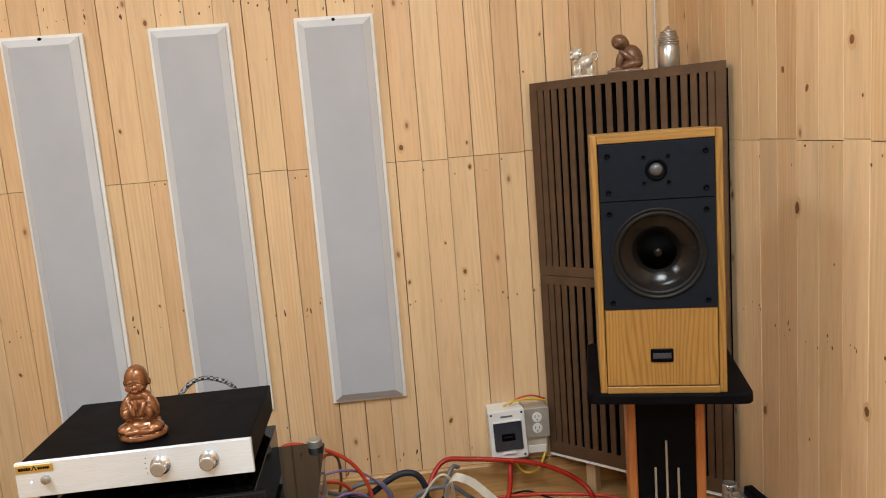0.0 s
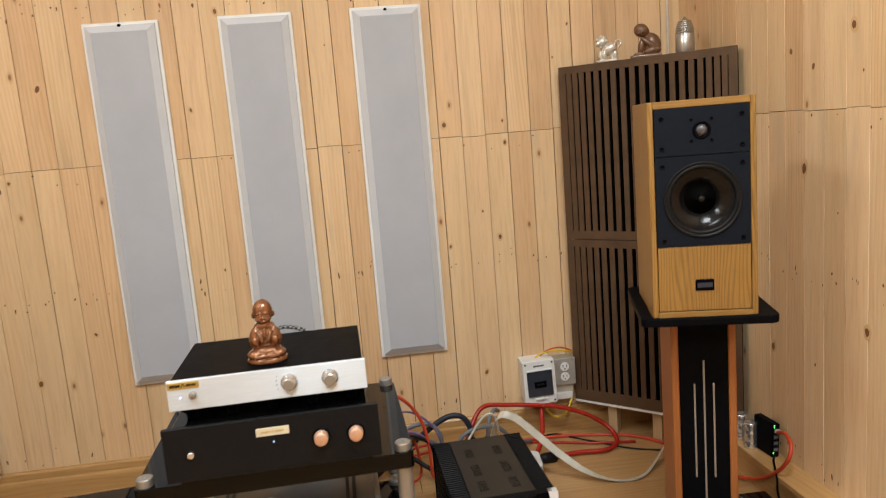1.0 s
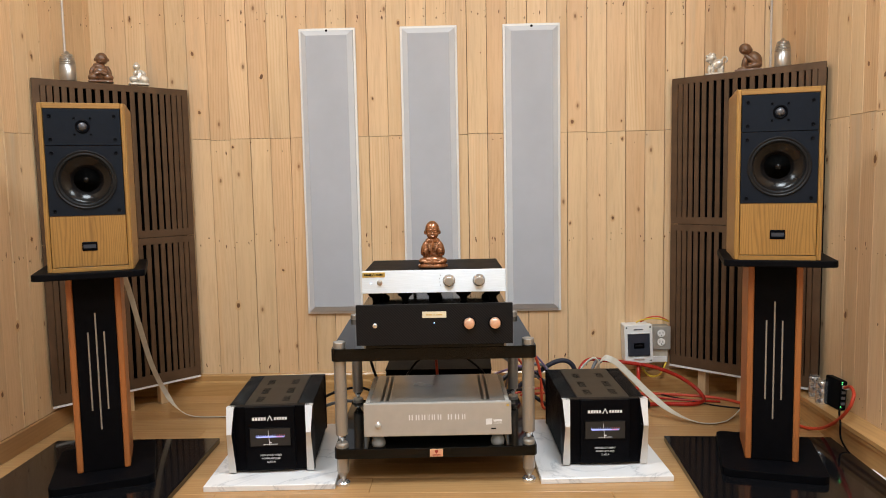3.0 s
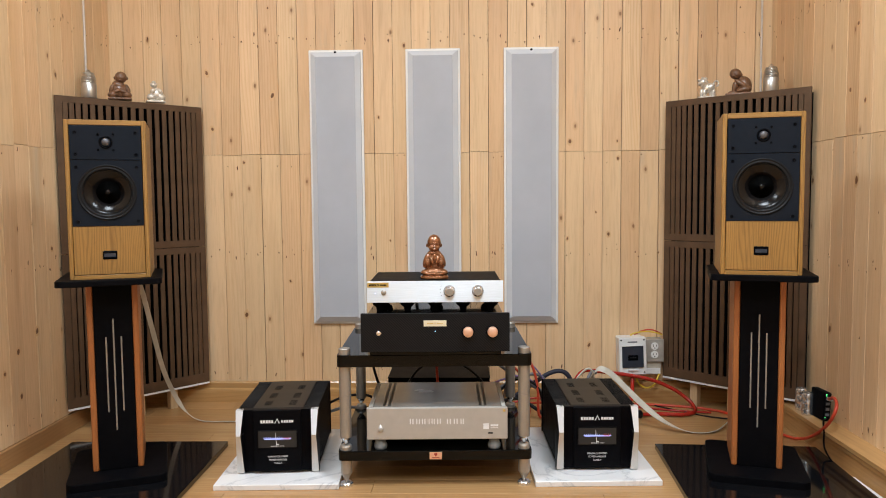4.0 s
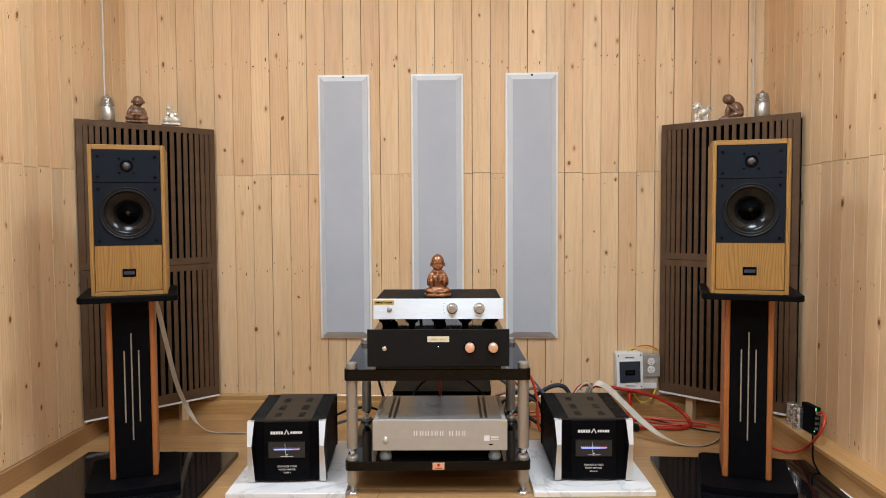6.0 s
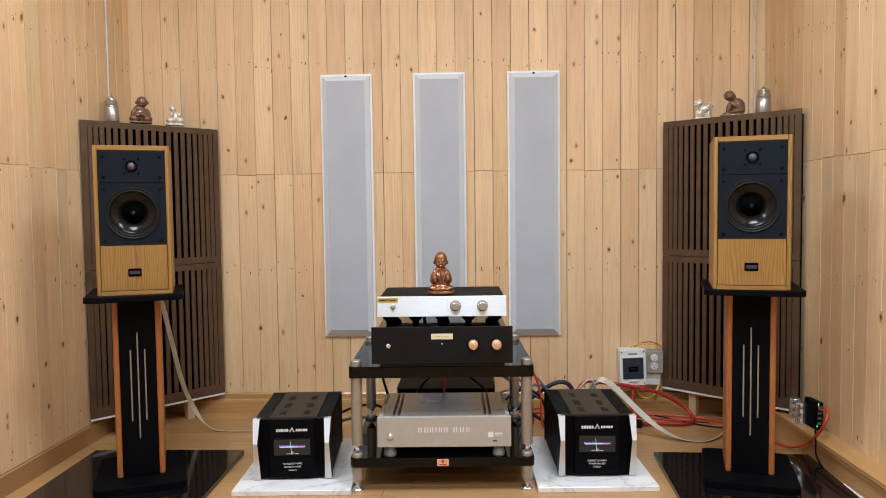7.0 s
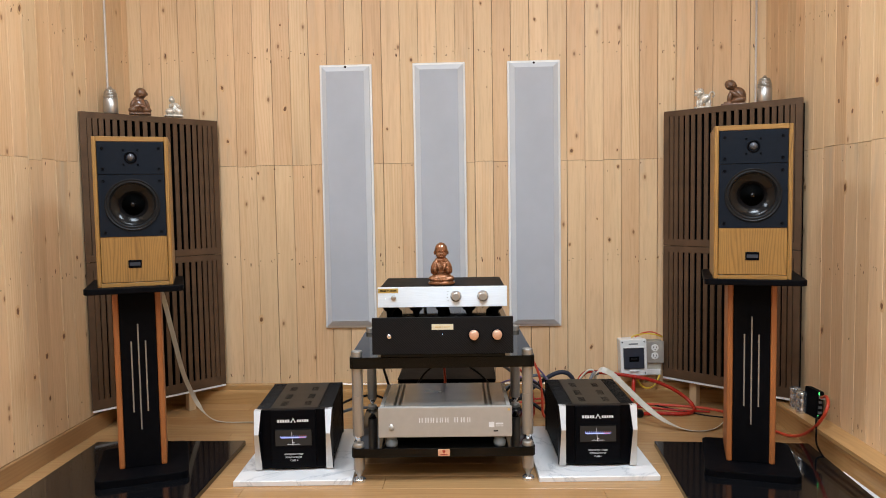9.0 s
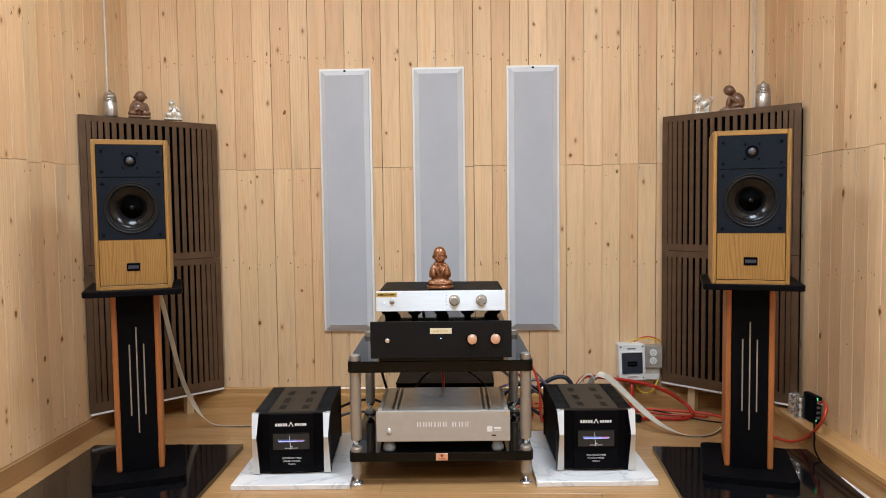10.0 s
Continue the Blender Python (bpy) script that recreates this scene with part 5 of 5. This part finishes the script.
ribbon("off-white flat speaker cable hanging from the loudspeaker to the floor", ((-1.645, 1.69, 0.80), (-1.615, 1.73, 0.70), (-1.592, 1.77, 0.617), (-1.592, 1.85, 0.459), (-1.595, 1.95, 0.270), (-1.589, 2.03, 0.150), (-1.559, 2.08, 0.054), (-1.505, 2.105, 0.006), (-1.382, 2.100, 0.003), (-1.22, 2.11, 0.003), (-1.10, 2.03, 0.02), (-1.06, 1.90, 0.07)), (0.9, 0.35, 0), (-0.31, 0.91, -0.24), 0.45, 0.0088)
cable("signal_cable", "bright red lead arching down behind the rack", ((-0.40, 1.96, 0.33), (-0.320, 2.02, 0.395), (-0.238, 2.06, 0.368), (-0.158, 2.10, 0.306), (-0.111, 2.12, 0.230), (-0.090, 2.12, 0.140), (-0.085, 2.12, 0.030), (-0.06, 2.14, 0.008)), 0.0056, ORANGE)
cable("signal_cable", "thin dark lead lying on the floor under the absorber", ((0.27, 2.345, 0.004), (0.335, 2.36, 0.004), (0.405, 2.375, 0.004), (0.455, 2.33, 0.004), (0.520, 2.27, 0.004), (0.620, 2.18, 0.004), (0.72, 2.13, 0.004)), 0.0030, RUBBER)
cable("signal_cable", "brown lead dropping to the skirting", ((-0.30, 2.10, 0.27), (-0.235, 2.24, 0.262), (-0.205, 2.30, 0.225), (-0.200, 2.31, 0.150), (-0.215, 2.31, 0.080), (-0.23, 2.30, 0.012)), 0.0046, plain("brown_cable_sheath", (0.10, 0.05, 0.03), 0.45))
cable("signal_cable", "black lead looped behind the rack", ((-0.30, 2.10, 0.06), (-0.235, 2.12, 0.140), (-0.180, 2.12, 0.176), (-0.130, 2.12, 0.172), (-0.088, 2.12, 0.140), (-0.06, 2.13, 0.060), (-0.045, 2.14, 0.010)), 0.0052, RUBBER)
cable("signal_cable", "thin off-white lead curling behind the amplifier", ((0.010, 2.13, 0.020), (0.030, 2.12, 0.110), (0.060, 2.12, 0.160), (0.090, 2.11, 0.205), (0.118, 2.10, 0.226), (0.140, 2.11, 0.200), (0.150, 2.13, 0.120), (0.155, 2.15, 0.048)), 0.0040, RIBBON)
cable("signal_cable", "thin violet lead crossing the skirting", ((-0.29, 2.02, 0.26), (-0.225, 2.08, 0.272), (-0.160, 2.12, 0.262), (-0.105, 2.15, 0.225), (-0.055, 2.19, 0.150), (-0.03, 2.21, 0.050)), 0.0036, PURPLE)
cable("signal_cable", "thin red lead along the skirting", ((-0.20, 2.34, 0.010), (-0.09, 2.36, 0.030), (0.03, 2.36, 0.022), (0.20, 2.355, 0.008), (0.38, 2.30, 0.006), (0.52, 2.25, 0.006), (0.66, 2.22, 0.006)), 0.0046, RED)
strip_box = thing("power_strip", "white power strip with black sockets on the floor among the cables", "power strip", pose(0.13, 2.22, 0, 0, 0, -6))
part("body", box(-0.190, 0.130, -0.035, 0.045, 0, 0.042, 0.006, 2), ABS, strip_box)
for k in range(5):
    part("outlet", box(-0.020, 0.020, -0.022, 0.030, 0.042, 0.0445, 0.001), RUBBER, strip_box, "black socket", False, pose(-0.155 + k * 0.062, 0, 0))
part("side_block", prism(rounded(0.10, 0.165, -0.16, -0.03, 0.025), 0, 0.045, "z", 0.004), ABS, strip_box, "white rounded transformer block")

# ---- knots and nail holes in the boards ----
KNOTS_BACK = ((-1.548, 1.502), (-1.529, 1.252), (-1.264, 1.786), (-1.252, 1.399), (-1.389, 1.100), (-1.229, 1.632), (-0.655, 1.612), (-0.773, 1.296), (-1.233, 1.928), (-0.330, 1.861), (-0.083, 1.783), (0.084, 1.179), (0.294, 1.179), (0.298, 1.102), (0.548, 1.498), (0.552, 1.878), (-1.395, 0.403), (-1.189, 0.557), (-0.727, 0.740), (0.201, 0.862), (0.258, 0.763), (0.074, 0.744), (0.482, 0.679), (0.173, 0.258))
KNOTS_RIGHT = ((1.700, 1.517), (1.485, 1.333), (1.741, 1.298), (1.642, 1.250), (2.006, 0.988), (1.683, 0.982), (1.427, 0.588), (1.840, 0.435))
KNOTS_LEFT = ((1.769, 0.449), (1.649, 0.396), (1.566, 0.334), (1.656, 0.232), (1.486, 0.590), (1.588, 1.669), (1.973, 1.427), (1.893, 0.750))
KNOT_WOOD = wood("knot_wood", (0.22, 0.095, 0.035), (0.05, 0.02, 0.008), 0.55, "z", False, 6.0)
RING_WOOD = wood("knot_ring_wood", (0.68, 0.44, 0.23), (0.44, 0.24, 0.10), 0.5, "z", False, 3.0)
NAIL_DARK = plain("nail_hole_dark", (0.13, 0.052, 0.022), 0.7, 0, 0.5, 40)


def spot(bm, m, rx, rz, tilt=0.0, n=14):
    """A low uneven lens on a wall, in that wall's plane."""
    mid = bm.verts.new(m @ Vector((0, -0.0016, 0)))
    ring = []
    for i in range(n):
        a = 2 * math.pi * i / n
        k = 1 + random.uniform(-0.12, 0.12)
        x, z = rx * k * math.cos(a), rz * k * math.sin(a)
        c, s = math.cos(tilt), math.sin(tilt)
        ring.append(bm.verts.new(m @ Vector((x * c - z * s, -0.0011, x * s + z * c))))
    for i in range(n):
        bm.faces.new((mid, ring[i], ring[(i + 1) % n]))


def on_back(u, z):
    return pose(u, BACK, z)


def on_right(u, z):
    return pose(RIGHT, u, z, 0, 0, -90)


def on_left(u, z):
    return pose(LEFT, u, z, 0, 0, 90)


rnd = random.Random(11)
knots, nails, rings = bmesh.new(), bmesh.new(), bmesh.new()
for pts, at in ((KNOTS_BACK, on_back), (KNOTS_RIGHT, on_right), (KNOTS_LEFT, on_left)):
    for u, z in pts:
        s = rnd.choice((0.55, 0.7, 0.85, 1.0, 1.25)) if pts is KNOTS_BACK else rnd.uniform(1.0, 1.5)
        tall, tilt = rnd.uniform(0.8, 1.3), rnd.uniform(-0.4, 0.4)
        spot(rings, at(u, z) @ Matrix.Translation((0, 0.0006, 0)), 0.0100 * s, 0.016 * s * tall, tilt)
        spot(knots, at(u, z), 0.0056 * s, 0.0078 * s * tall, tilt)
for lo, hi, at in ((LEFT + 0.02, RIGHT - 0.02, on_back), (0.2, BACK - 0.03, on_right), (0.2, BACK - 0.03, on_left)):
    u = lo
    while u < hi:
        for z, many in ((0.135, 2), (0.40, 0), (0.69, 3), (1.10, 1), (1.645, 3), (1.30, 0), (2.1, 1)):
            for k in range(many):
                if rnd.random() < 0.8:
                    s = rnd.uniform(0.5, 1.25)
                    spot(nails, at(u + rnd.uniform(0.008, 0.08), z + rnd.uniform(-0.03, 0.03)), 0.0025 * s, 0.0036 * s * rnd.choice((0.8, 1, 1, 2.4)), rnd.uniform(-0.3, 0.3), 8)
        if rnd.random() < 0.45:
            s = rnd.uniform(0.6, 1.2)
            spot(nails, at(u + rnd.uniform(0.01, 0.07), rnd.uniform(0.2, 2.2)), 0.0028 * s, 0.0042 * s, 0, 8)
        u += PITCH
tagged(part("knots", knots, KNOT_WOOD, None, "", True), "brown knots in the pine wall boards", "knots", "", "stuff")
tagged(part("knot_rings", rings, RING_WOOD, None, "", True), "tan growth rings round the knots in the boards", "knots", "", "stuff")
tagged(part("nail_holes", nails, NAIL_DARK), "small dark nail holes in the wall boards", "nail holes", "", "stuff")

# ---- boards of walls and floor ----


def clad(parent, lo, runs, at):
    """Boards side by side from lo, in two courses; runs gives how many there are of each width, at(u, z, d) a board's pose."""
    kinds = ((0.0, 0.0020), (-0.004, 0.0009), (0.003, 0.0030), (-0.001, 0.0014))
    u = lo
    for count, pitch in runs:
        lower = [plank_mesh(pitch - g, SEAM - 0.0762 + d - 0.0010, 0.013, 0.0007, "plank", PINE) for d, g in kinds]
        upper = [plank_mesh(pitch - g, TOP - SEAM - 0.002 - d, 0.013, 0.0007, "plank", PINE) for d, g in kinds]
        for i in range(count):
            k = random.choice((0, 0, 1, 2, 3))
            for me, z in ((lower[k], 0.076), (upper[k], SEAM + 0.0002 + kinds[k][0])):
                o = new("plank", me)
                o.parent = parent
                o.matrix_basis = at(u + pitch / 2 + random.uniform(-0.0004, 0.0004), z, random.uniform(-0.0006, 0.0006))
            u += pitch


side_run = ((int((BACK - 0.02 - FRONT) / PITCH) + 1, PITCH),)
clad(wall_north, -2.012, ((10, 0.0876), (14, 0.08567), (11, 0.0831)), lambda u, z, d: pose(u, BACK + d, z))
clad(wall_east, FRONT + 0.005, side_run, lambda u, z, d: pose(RIGHT + d, u, z, 0, 0, -90))
clad(wall_west, FRONT + 0.005, side_run, lambda u, z, d: pose(LEFT + d, u, z, 0, 0, 90))
whole = mesh_from(box(0, 1.2 - 0.0012, 0, 0.118 - 0.0008, -0.012, 0, 0.0005), "floorboard", FLOORBOARD)
y = FRONT
while y < BACK:
    x = LEFT - 0.01 - random.uniform(0, 1.1)
    wide = min(0.118, BACK + 0.012 - y)
    while x < RIGHT + 0.01:
        x0, x1 = max(x, LEFT - 0.012), min(x + 1.2, RIGHT + 0.012)
        cut = x1 - x0 < 1.19 or wide < 0.117
        me = mesh_from(box(0, x1 - x0 - 0.0012, 0, wide - 0.0008, -0.012, 0, 0.0005), "floorboard", FLOORBOARD) if cut else whole
        o = new("floorboard", me)
        o.parent = floor
        o.location = (x0, y, 0)
        x += 1.2
    y += 0.118
